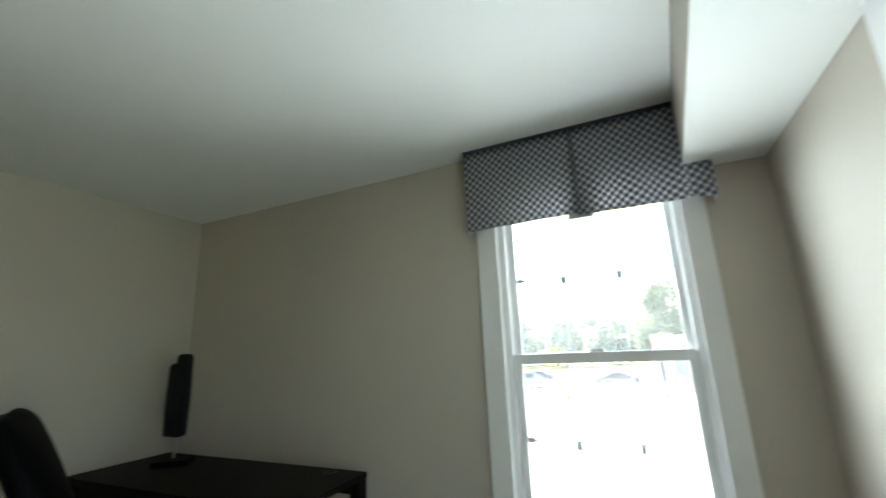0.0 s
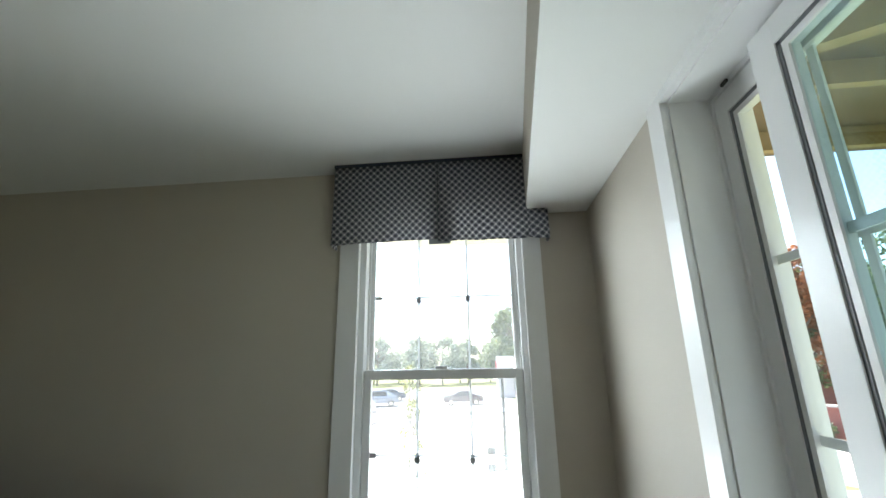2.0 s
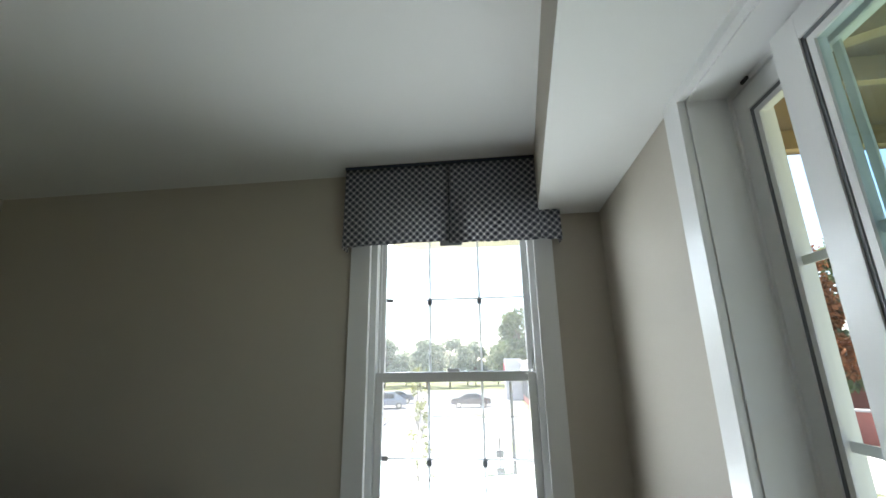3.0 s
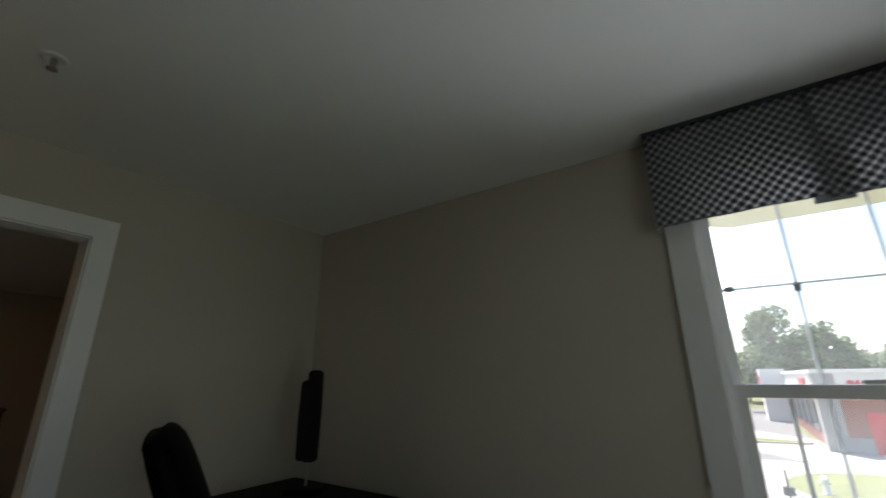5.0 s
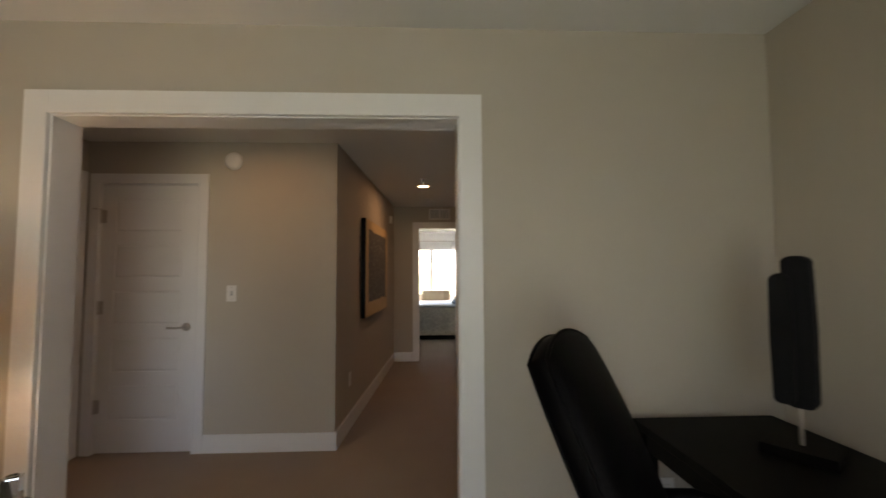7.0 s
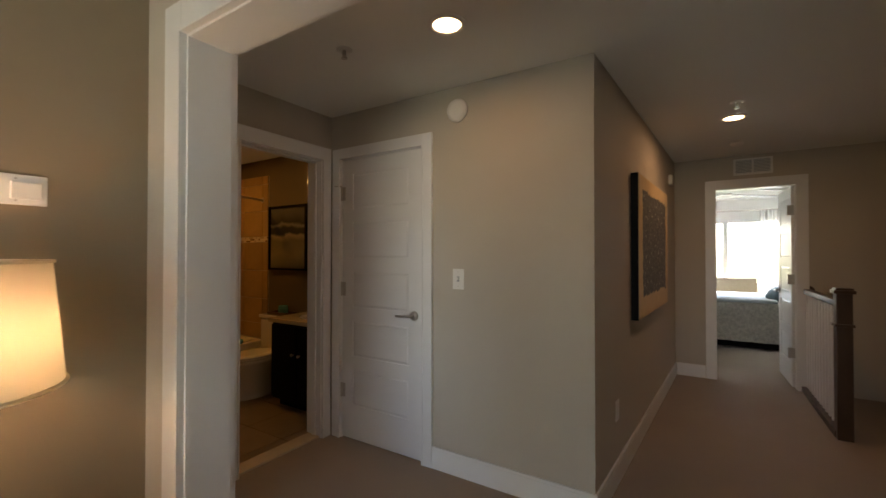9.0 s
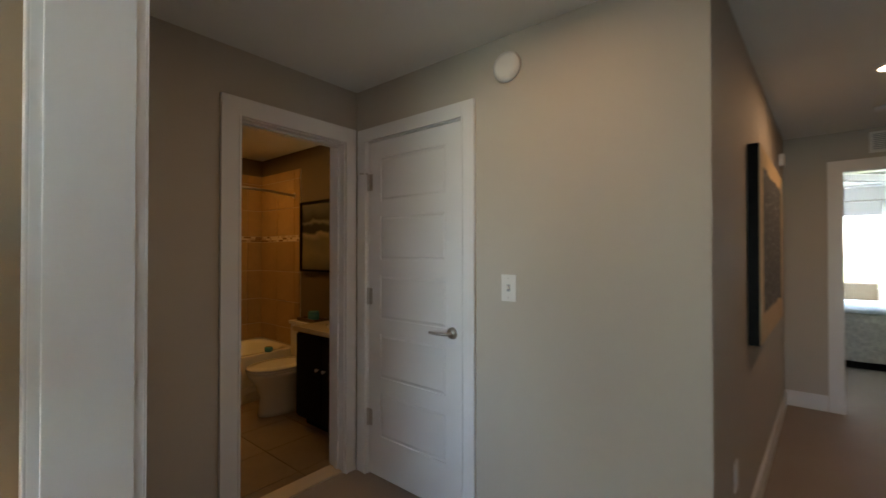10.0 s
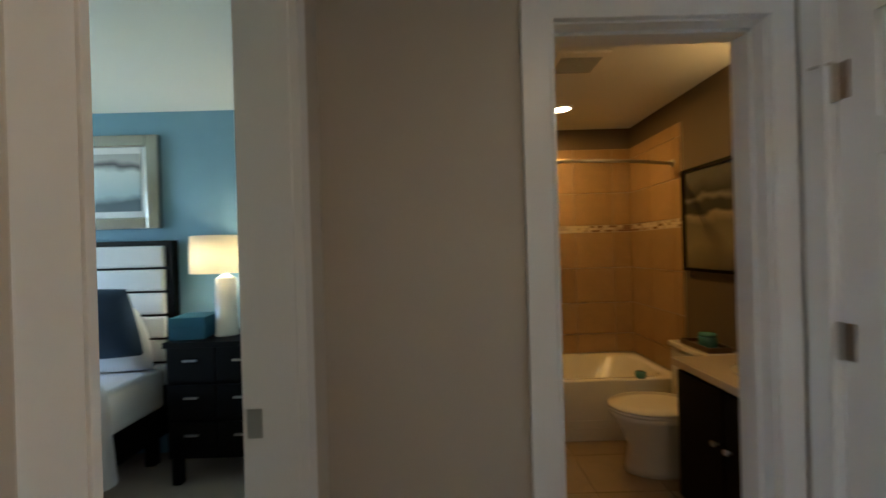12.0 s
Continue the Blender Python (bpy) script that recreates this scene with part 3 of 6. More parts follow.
def fabric_mat():
    """Trellis weave: rings in a diamond grid, dark slate on pale grey."""
    m = bpy.data.materials.new("trellis_fabric")
    m.use_nodes = True
    nt = m.node_tree
    b = nt.nodes["Principled BSDF"]
    b.inputs["Roughness"].default_value = 0.9
    b.inputs["Sheen Weight"].default_value = 0.2
    co = nt.nodes.new("ShaderNodeTexCoord")
    sep = nt.nodes.new("ShaderNodeSeparateXYZ")
    nt.links.new(co.outputs["Object"], sep.inputs[0])

    def node(op, a, c=None, d=None):
        n = nt.nodes.new("ShaderNodeMath")
        n.operation = op
        for i, v in enumerate((a, c, d)):
            if v is None:
                continue
            if isinstance(v, (int, float)):
                n.inputs[i].default_value = v
            else:
                nt.links.new(v, n.inputs[i])
        return n.outputs[0]

    P = 0.0265
    xs = node("ADD", sep.outputs[0], sep.outputs[1])
    u = node("MULTIPLY", node("ADD", xs, sep.outputs[2]), 1 / (P * 1.414))
    v = node("MULTIPLY", node("SUBTRACT", xs, sep.outputs[2]), 1 / (P * 1.414))
    fu, fv = node("PINGPONG", u, 0.5), node("PINGPONG", v, 0.5)          # 0 at cell edges, 0.5 at centres
    eu, ev = node("SUBTRACT", 0.5, fu), node("SUBTRACT", 0.5, fv)
    rad = node("SQRT", node("ADD", node("MULTIPLY", eu, eu), node("MULTIPLY", ev, ev)))
    disc = node("LESS_THAN", rad, 0.30)
    ring = node("LESS_THAN", node("ABSOLUTE", node("SUBTRACT", rad, 0.41)), 0.035)
    dark = node("MAXIMUM", node("SUBTRACT", disc, node("MULTIPLY", node("LESS_THAN", node("ABSOLUTE", node("SUBTRACT", rad, 0.18)), 0.025), 0.4)), node("MULTIPLY", ring, 0.6))
    knot = node("MAXIMUM", node("LESS_THAN", node("ADD", fu, fv), 0.26), node("MULTIPLY", node("LESS_THAN", node("MINIMUM", fu, fv), 0.05), 0.45))
    nz = nt.nodes.new("ShaderNodeTexNoise")
    nz.inputs["Scale"].default_value = 300
    nt.links.new(co.outputs["Object"], nz.inputs["Vector"])
    fac = node("MULTIPLY", dark, node("MULTIPLY_ADD", nz.outputs["Fac"], 0.4, 0.7))
    mix = nt.nodes.new("ShaderNodeMix")
    mix.data_type = "RGBA"
    nt.links.new(fac, mix.inputs["Factor"])
    pale = nt.nodes.new("ShaderNodeMix")
    pale.data_type = "RGBA"
    nt.links.new(knot, pale.inputs["Factor"])
    pale.inputs[6].default_value, pale.inputs[7].default_value = (0.30, 0.30, 0.33, 1), (0.72, 0.71, 0.70, 1)
    nt.links.new(pale.outputs[2], mix.inputs[6])
    mix.inputs[7].default_value = (0.028, 0.032, 0.046, 1)
    nt.links.new(mix.outputs[2], b.inputs["Base Color"])
    bp = nt.nodes.new("ShaderNodeBump")
    bp.inputs["Strength"].default_value, bp.inputs["Distance"].default_value = 0.3, 0.001
    nt.links.new(nz.outputs["Fac"], bp.inputs["Height"])
    nt.links.new(bp.outputs["Normal"], b.inputs["Normal"])
    return m


FABRIC = fabric_mat()
PIPING = mat("slate_piping", (0.05, 0.06, 0.075), 0.8, vary=0.1, scale=40)
val = thing("window_valance", "grey trellis-patterned fabric valance over the window", "valance")


def cloth_panel(x0, x1, z0, z1, y, wave=0.004, nx=24, nz=12, sag=0.012):
    bm = bmesh.new()
    g = []
    for j in range(nz + 1):
        f = j / nz
        g.append([bm.verts.new((x0 + (x1 - x0) * i / nx, y + wave * math.sin(i * 0.7 + j * 0.25) * (1 - f) - 0.008 * (1 - f), z0 + (z1 - z0) * f - sag * (1 - f) * math.sin(math.pi * i / nx * 0.5))) for i in range(nx + 1)])
    for a, b in zip(g, g[1:]):
        for i in range(nx):
            bm.faces.new((a[i], a[i + 1], b[i + 1], b[i]))
    ret = bmesh.ops.solidify(bm, geom=bm.faces[:], thickness=0.006)
    return bm


ZV = 1.930
part("front_panel", cloth_panel(2.246, 2.797, ZV, CEIL_Z - 0.012, -0.10, sag=-0.010), FABRIC, val, smooth=True)
part("front_panel", cloth_panel(2.801, 3.246, ZV, CEIL_Z - 0.012, -0.10, sag=0.004), FABRIC, val, smooth=True)
part("end_panel", cloth_panel(3.2465, 3.347, ZV + 0.002, 2.080, -0.10, nx=8), FABRIC, val, smooth=True)
part("pleat", box(2.7972, 2.8008, -0.096, -0.090, ZV + 0.004, CEIL_Z - 0.014), PIPING, val, "dark inverted pleat")
part("top_piping", boxes((2.246, 3.246, -0.112, -0.092, CEIL_Z - 0.016, CEIL_Z - 0.002)), PIPING, val, "slate welt along the top")
part("side_panel", box(2.246, 2.252, -0.094, -0.022, ZV - 0.004, CEIL_Z - 0.014), FABRIC, val)
part("side_panel", box(3.341, 3.347, -0.094, -0.022, ZV - 0.004, 2.080), FABRIC, val)
part("mounting_board", boxes((2.253, 3.246, -0.09, -0.022, CEIL_Z - 0.035, CEIL_Z - 0.016), (3.247, 3.34, -0.09, -0.022, 2.05, 2.070)), PIPING, val)
part("pleat_backing", box(2.75, 2.86, -0.086, -0.080, ZV - 0.008, ZV + 0.2), GREYPLASTIC, val)

# ---- office things ----


def rounded_slab(x0, x1, y0, y1, z0, z1, bevel=0.006, seg=3):
    bm = bmesh.new()
    v = bmesh.ops.create_cube(bm, size=1)["verts"]
    for p in v:
        p.co = Vector(((x0 + x1) / 2 + p.co.x * (x1 - x0), (y0 + y1) / 2 + p.co.y * (y1 - y0), (z0 + z1) / 2 + p.co.z * (z1 - z0)))
    bmesh.ops.bevel(bm, geom=bm.edges[:], offset=bevel, segments=seg, profile=0.6, affect="EDGES")
    return bm


desk = thing("desk", "black-stained wooden writing desk against the wall", "desk", m=pose(0.05, -0.67, 0))
DW, DD, DZ = 1.58, 0.57, 0.765
part("desktop", rounded_slab(0, DW, 0, DD, DZ - 0.03, DZ, 0.004), BLACKWOOD, desk)
for lx in (0.004, DW - 0.064):
    for ly in (0.004, DD - 0.064):
        part("leg", rounded_slab(lx, lx + 0.06, ly, ly + 0.06, 0, DZ - 0.03, 0.003), BLACKWOOD, desk)
part("apron", box(0.064, DW - 0.064, 0.02, 0.04, DZ - 0.10, DZ - 0.03), BLACKWOOD, desk)
part("apron", box(0.064, DW - 0.064, DD - 0.04, DD - 0.02, DZ - 0.10, DZ - 0.03), BLACKWOOD, desk)
part("apron", box(0.02, 0.04, 0.064, DD - 0.064, DZ - 0.10, DZ - 0.03), BLACKWOOD, desk)
part("cable_grommet", lathe([(0.034, DZ - 0.002), (0.034, DZ + 0.003), (0.026, DZ + 0.003), (0.026, DZ - 0.002)], 24, DW - 0.18, DD - 0.07), DARKMETAL, desk)

lampd = thing("desk_lamp", "black table lamp with two overlapping shade panels", "lamp", m=pose(0.414, -0.312, DZ, 0, 0, 35))
part("base", rounded_slab(-0.095, 0.095, -0.065, 0.065, 0, 0.032, 0.004), BLACKWOOD, lampd)
part("stem", cyl(bmesh.new(), (0, 0, 0.035), (0, 0, 0.60), 0.007, seg=12), CHROME, lampd)


def shade_panel(w, d, z0, z1, cut, ox, oy):
    bm = bmesh.new()
    prof = [(-w, z0 + 0.01), (-w + 0.01, z0), (w - 0.01, z0), (w, z0 + 0.01), (w + 0.004, (z0 + z1) / 2), (w, z1 - cut), (w - 0.02, z1), (-w + 0.02, z1), (-w, z1 - cut), (-w - 0.004, (z0 + z1) / 2)]
    f = [bm.verts.new((ox + x, oy - d, z)) for x, z in prof]
    b = [bm.verts.new((ox + x, oy + d, z)) for x, z in prof]
    bm.faces.new(f)
    bm.faces.new(b)
    for k in range(len(prof)):
        bm.faces.new((f[k], f[(k + 1) % len(prof)], b[(k + 1) % len(prof)], b[k]))
    bmesh.ops.recalc_face_normals(bm, faces=bm.faces)
    bmesh.ops.bevel(bm, geom=bm.edges[:], offset=0.004, segments=2, affect="EDGES")
    return bm


SHADEBLACK = mat("black_shade", (0.010, 0.010, 0.011), 0.8, vary=0.2, scale=30, bump=0.3, bscale=300, spec=0.15)
part("shade", shade_panel(0.036, 0.030, 0.150, 0.626, 0.012, 0.008, 0.008), SHADEBLACK, lampd)
part("shade", shade_panel(0.028, 0.016, 0.160, 0.572, 0.015, -0.029, -0.026), SHADEBLACK, lampd)

chair = thing("office_chair", "black leather high-back office chair at the desk", "chair", m=pose(0.768, -0.815, 0, 0, 0, -35))
for k in range(5):
    a = 2 * math.pi * k / 5 + 0.3
    ex, ey = 0.30 * math.cos(a), 0.30 * math.sin(a)
    lg = part("leg", tube([(0, 0, 0.12), (ex * 0.5, ey * 0.5, 0.105), (ex, ey, 0.075)], 0.02, 10), DARKMETAL, chair)
    bm = cyl(bmesh.new(), (ex - 0.024 * math.sin(a), ey + 0.024 * math.cos(a), 0.03), (ex + 0.024 * math.sin(a), ey - 0.024 * math.cos(a), 0.03), 0.03, seg=18)
    cyl(bm, (ex, ey, 0.03), (ex, ey, 0.08), 0.008, seg=8)
    part("caster", bm, DARKMETAL, lg)
part("column", cyl(cyl(bmesh.new(), (0, 0, 0.06), (0, 0, 0.30), 0.03, seg=18), (0, 0, 0.28), (0, 0, 0.44), 0.018, seg=14), DARKMETAL, chair)


def cushion(w, d, h, puff=0.02, nx=16, ny=16, taper=0.0, round_=0.32, edge=0.25):
    """A stuffed cushion lying in xy, rounded outline, h thick."""
    bm = bmesh.new()
    top, bot = [], []
    for j in range(ny + 1):
        rt, rb = [], []
        for i in range(nx + 1):
            u, v = 2 * i / nx - 1, 2 * j / ny - 1
            su = u * math.sqrt(max(0, 1 - round_ * v * v))
            sv = v * math.sqrt(max(0, 1 - round_ * u * u))
            e = (1 - u ** 6) * (1 - v ** 6)
            z = h / 2 * (edge + (1 - edge) * max(0, e) ** 0.4) + puff * (1 - u * u) * (1 - v * v)
            x = su * w / 2 * (1 - taper * (v + 1) / 2)
            rt.append(bm.verts.new((x, sv * d / 2, z)))
            rb.append(bm.verts.new((x, sv * d / 2, -z * 0.7)))
        top.append(rt)
        bot.append(rb)
    for g, flip in ((top, False), (bot, True)):
        for a, b in zip(g, g[1:]):
            for i in range(nx):
                f = (a[i], a[i + 1], b[i + 1], b[i])
                bm.faces.new(f[::-1] if flip else f)
    ring_t = top[0] + [r[-1] for r in top[1:]] + top[-1][-2::-1] + [r[0] for r in top[-2:0:-1]]
    ring_b = bot[0] + [r[-1] for r in bot[1:]] + bot[-1][-2::-1] + [r[0] for r in bot[-2:0:-1]]
    n = len(ring_t)
    for k in range(n):
        bm.faces.new((ring_b[k], ring_b[(k + 1) % n], ring_t[(k + 1) % n], ring_t[k]))
    return bm


part("seat", move(cushion(0.52, 0.50, 0.10, 0.02), pose(0, 0.02, 0.49)), LEATHER, chair, smooth=True)
BACKM = pose(0, -0.246, 0.850, 114, 0, 0) @ pose(0, 0, 0, 0, 180, 0)
part("backrest", move(cushion(0.365, 0.70, 0.106, 0.024, 18, 22, -0.18, 0.24, 0.55), BACKM), LEATHER, chair, smooth=True)


def ring_tube(w, d, z, r, taper=0.12, round_=0.22):
    pts = []
    for k in range(49):
        t = 2 * math.pi * k / 48
        u, v = math.cos(t), math.sin(t)
        m = max(abs(u), abs(v))
        u, v = u / m, v / m
        su, sv = u * math.sqrt(max(0, 1 - round_ * v * v)), v * math.sqrt(max(0, 1 - round_ * u * u))
        pts.append((su * w / 2 * (1 - taper * (v + 1) / 2), sv * d / 2, z))
    return tube(pts, r, 8)


part("piping", move(ring_tube(0.365, 0.700, 0.029, 0.005, -0.18, 0.24), BACKM), LEATHER, chair, smooth=True)
part("piping", move(ring_tube(0.365, 0.700, -0.0205, 0.005, -0.18, 0.24), BACKM), LEATHER, chair, smooth=True)
for s in (-1, 1):
    part("armrest", tube([(s * 0.25, 0.16, 0.46), (s * 0.29, 0.20, 0.56), (s * 0.295, 0.12, 0.675), (s * 0.295, -0.08, 0.69), (s * 0.28, -0.22, 0.66), (s * 0.22, -0.27, 0.60)], 0.021, 12), LEATHER, chair, smooth=True)

# side table with its lamp and trinkets
TBX, TBY, TBZ = 0.44, -2.945, 0.585
st = thing("side_table", "round glass-topped side table with a metal stand", "side table", m=pose(TBX, TBY, 0))
TABLEGLASS = glass_mat("table_glass", (0.86, 0.94, 0.90))
part("glass_top", lathe([(0.278, TBZ - 0.010), (0.281, TBZ - 0.005), (0.278, TBZ), (0.001, TBZ)], 56), TABLEGLASS, st)
part("rim", tube([(0.262 * math.cos(a), 0.262 * math.sin(a), TBZ - 0.015) for a in [2 * math.pi * k / 40 for k in range(41)]], 0.004, 8), DARKMETAL, st)
for k in range(3):
    a = 2 * math.pi * k / 3 + 0.5
    part("leg", tube([(0.24 * math.cos(a), 0.24 * math.sin(a), TBZ - 0.02), (0.14 * math.cos(a), 0.14 * math.sin(a), 0.3), (0.2 * math.cos(a), 0.2 * math.sin(a), 0.0)], 0.009, 10), DARKMETAL, st)

LX, LY = 0.466, -2.985
SHADE = bpy.data.materials.new("linen_shade")
SHADE.use_nodes = True
_b = SHADE.node_tree.nodes["Principled BSDF"]
_b.inputs["Base Color"].default_value = (0.80, 0.74, 0.62, 1)
_b.inputs["Roughness"].default_value = 0.9
_tr = SHADE.node_tree.nodes.new("ShaderNodeBsdfTranslucent")
_tr.inputs["Color"].default_value = (0.86, 0.80, 0.68, 1)
_mx = SHADE.node_tree.nodes.new("ShaderNodeMixShader")
_wv = SHADE.node_tree.nodes.new("ShaderNodeTexNoise")
_wv.inputs["Scale"].default_value = 350
_bp = SHADE.node_tree.nodes.new("ShaderNodeBump")
_bp.inputs["Strength"].default_value, _bp.inputs["Distance"].default_value = 0.3, 0.0006
SHADE.node_tree.links.new(_wv.outputs["Fac"], _bp.inputs["Height"])
SHADE.node_tree.links.new(_bp.outputs["Normal"], _b.inputs["Normal"])
_mx.inputs[0].default_value = 0.55
SHADE.node_tree.links.new(_b.outputs[0], _mx.inputs[1])
SHADE.node_tree.links.new(_tr.outputs[0], _mx.inputs[2])
SHADE.node_tree.links.new(_mx.outputs[0], SHADE.node_tree.nodes["Material Output"].inputs["Surface"])

BULB = mat("lit_bulb", (1.0, 0.78, 0.45), 0.5, vary=0.01, emit=5)


def drum(r0, r1, z0, z1, t=0.003, seg=56):
    return lathe([(r0, z0), (r1, z1), (r1 - t, z1), (r0 - t, z0), (r0, z0)], seg, close=False)


tl = thing("table_lamp", "cream ceramic gourd lamp with lit linen drum shade", "lamp", m=pose(LX, LY, TBZ))
zz = lambda z: z - TBZ
prof = [(0.075, 0.0), (0.082, 0.012), (0.06, 0.02)]
for (zc, r, h) in ((0.675, 0.110, 0.088), (0.825, 0.088, 0.074), (0.945, 0.058, 0.064)):
    for k in range(1, 10):
        a = math.pi * k / 10 - math.pi / 2
        prof.append((max(0.04, r * math.cos(a) ** 0.8), zz(zc) + h * math.sin(a)))
prof += [(0.034, zz(1.012)), (0.026, zz(1.04)), (0.022, zz(1.08))]
part("body", lathe(prof, 44), CERAMIC, tl, smooth=True)
part("shade", drum(0.192, 0.168, zz(1.07), zz(1.335)), SHADE, tl, "lit off-white linen shade", True)
for r, z in ((0.1925, 1.072), (0.1685, 1.333)):
    part("shade_trim", tube([((r + 0.0005) * math.cos(a), (r + 0.0005) * math.sin(a), zz(z)) for a in [2 * math.pi * k / 56 for k in range(57)]], 0.0045, 6), SHADE, tl)
part("finial", lathe([(0.004, zz(1.325)), (0.014, zz(1.337)), (0.018, zz(1.352)), (0.012, zz(1.366)), (0.001, zz(1.37))], 20), CERAMIC, tl, smooth=True)
part("harp", tube([(0, 0, zz(1.06)), (0.05, 0, zz(1.14)), (0.05, 0, zz(1.24)), (0, 0, zz(1.33)), (-0.05, 0, zz(1.24)), (-0.05, 0, zz(1.14)), (0, 0, zz(1.06))], 0.003, 6), CHROME, tl)
part("bulb", lathe([(0.012, zz(1.08)), (0.014, zz(1.10)), (0.03, zz(1.15)), (0.028, zz(1.18)), (0.001, zz(1.195))], 20), BULB, tl, smooth=True)

# framed glass mosaic
MIRROR = mat("mirror_glass", (0.75, 0.76, 0.76), 0.03, 1.0, vary=0.02)
DARKGLASS = mat("smoked_mirror", (0.02, 0.016, 0.012), 0.10, 0.0, vary=0.4, scale=30, spec=0.08)
pf = thing("photo_frame", "silver table frame with a cracked mosaic pattern", "picture frame", m=pose(0.52, -2.775, TBZ, -12, 0, 143))
FWD, FHT, FB = 0.152, 0.252, 0.021
for nm, r in (("frame_side", (0, FB, 0, FHT)), ("frame_side", (FWD - FB, FWD, 0, FHT)), ("frame_rail", (FB, FWD - FB, 0, FB)), ("frame_rail", (FB, FWD - FB, FHT - FB, FHT))):
    part(nm, rounded_slab(r[0] - FWD / 2, r[1] - FWD / 2, -0.009, 0.009, r[2], r[3], 0.004, 2), SILVER, pf)
part("back_plate", box(-FWD / 2 + FB - 0.002, FWD / 2 - FB + 0.002, -0.003, 0.004, FB - 0.002, FHT - FB + 0.002), DARKGLASS, pf)
bm = bmesh.new()
rr = random.Random(4)
pts = [(-FWD / 2 + FB + (i + rr.uniform(0.15, 0.85)) * 0.0155, FB + (j + rr.uniform(0.15, 0.85)) * 0.0195) for i in range(7) for j in range(11)]
for a in range(len(pts)):
    near = sorted(range(len(pts)), key=lambda b: (pts[a][0] - pts[b][0]) ** 2 + (pts[a][1] - pts[b][1]) ** 2)[1:5]
    for b in near:
        if b > a:
            cyl(bm, (pts[a][0], -0.004, pts[a][1]), (pts[b][0], -0.004, pts[b][1]), 0.0014, seg=4)
part("crackle_mesh", bm, SILVER, pf)
part("easel_back", move(box(-0.03, 0.03, 0, 0.004, 0, 0.18), pose(0, 0.01, 0.002, -16)), BLACKWOOD, pf)

cb = thing("candle_holder", "mirrored block candle holder", "candle holder", "candle holders", m=pose(0.318, -2.815, TBZ, 0, 0, 25))
part("block", rounded_slab(-0.022, 0.022, -0.022, 0.022, 0, 0.115, 0.003, 2), MIRROR, cb)
part("cup", lathe([(0.016, 0.115), (0.016, 0.118), (0.013, 0.118), (0.013, 0.1155)], 16), SILVER, cb)
for dx, dy, s in ((0.365, -2.865, 0.75), (0.30, -2.90, 1.05), (0.385, -2.80, 0.6), (0.33, -2.762, 1.2)):
    c = copy_thing(cb, pose(dx, dy, TBZ, 0, 0, 25))
    c.scale = (1, 1, s)
bowl = thing("silver_bowl", "small dark silver bowl on the glass table", "bowl", m=pose(0.36, -2.99, TBZ))
part("bowl_body", lathe([(0.02, 0.0), (0.03, 0.01), (0.032, 0.10), (0.048, 0.15), (0.045, 0.15), (0.029, 0.10), (0.02, 0.02), (0.001, 0.015)], 28), SILVER, bowl, smooth=True)


def wall_plate(name, label, category, m, w, h, toggles=1, rocker=False):
    t = thing(name, label, category, m=m)
    part("plate", rounded_slab(-w / 2, w / 2, -0.006, 0, -h / 2, h / 2, 0.003, 2), WHITEPLASTIC, t)
    if rocker:
        part("rocker", rounded_slab(-0.01, w / 2 - 0.012, -0.016, -0.006, -0.025, 0.02, 0.003, 2), WHITEPLASTIC, t)
    else:
        part("toggle_slot", box(-0.008, 0.008, -0.0075, -0.006, -0.016, 0.016), GREYPLASTIC, t)
        part("toggle", rounded_slab(-0.005, 0.005, -0.018, -0.006, -0.004, 0.010, 0.002, 2), WHITEPLASTIC, t)
    for z in (-h * 0.36, h * 0.36):
        part("screw", cyl(bmesh.new(), (0, -0.0055, z), (0, -0.0072, z), 0.003, seg=8), CHROME, t)
    return t


def outlet(m):
    t = thing("wall_outlet", "white duplex outlet low on the wall", "outlet", "wall outlets", m=m)
    part("plate", rounded_slab(-0.037, 0.037, -0.006, 0, -0.06, 0.06, 0.003, 2), WHITEPLASTIC, t)
    for z in (-0.02, 0.02):
        part("socket", rounded_slab(-0.016, 0.016, -0.009, -0.006, z - 0.014, z + 0.014, 0.003, 2), WHITEPLASTIC, t)
    return t


wall_plate("thermostat", "cream wall plate with a rocker control", "thermostat", pose(0.304, -3.24, 1.517, 0, 0, 180), 0.125, 0.080, rocker=True)
wall_plate("light_switch", "white light switch plate beside the closet door", "light switch", pose(HX, -2.988, 1.195, 0, 0, 90), 0.078, 0.125)
outlet(pose(0, -0.52, 0.45, 0, 0, 90))
outlet(HALL_TURN @ pose(-2.02, HY, 0.42, 0, 0, 180))


def alarm(m, label):
    t = thing("smoke_alarm", label, "smoke alarm", "smoke alarms", m=m)
    part("housing", move(lathe([(0.070, 0), (0.070, 0.012), (0.064, 0.026), (0.045, 0.034), (0.001, 0.035)], 36), pose(0, 0, 0, 90)), WHITEPLASTIC, t, smooth=True)
    for x in (-0.035, 0.035):
        part("vent_slot", cyl(bmesh.new(), (x, -0.03, 0.008), (x, -0.034, 0.008), 0.007, seg=12), GREYPLASTIC, t)
    return t


alarm(pose(HX, -2.993, 2.228, 0, 0, 90), "round white smoke alarm on the hall wall")
alarm(pose(0.43, -3.24, 2.215, 0, 0, 180), "round white smoke alarm on the accent wall")


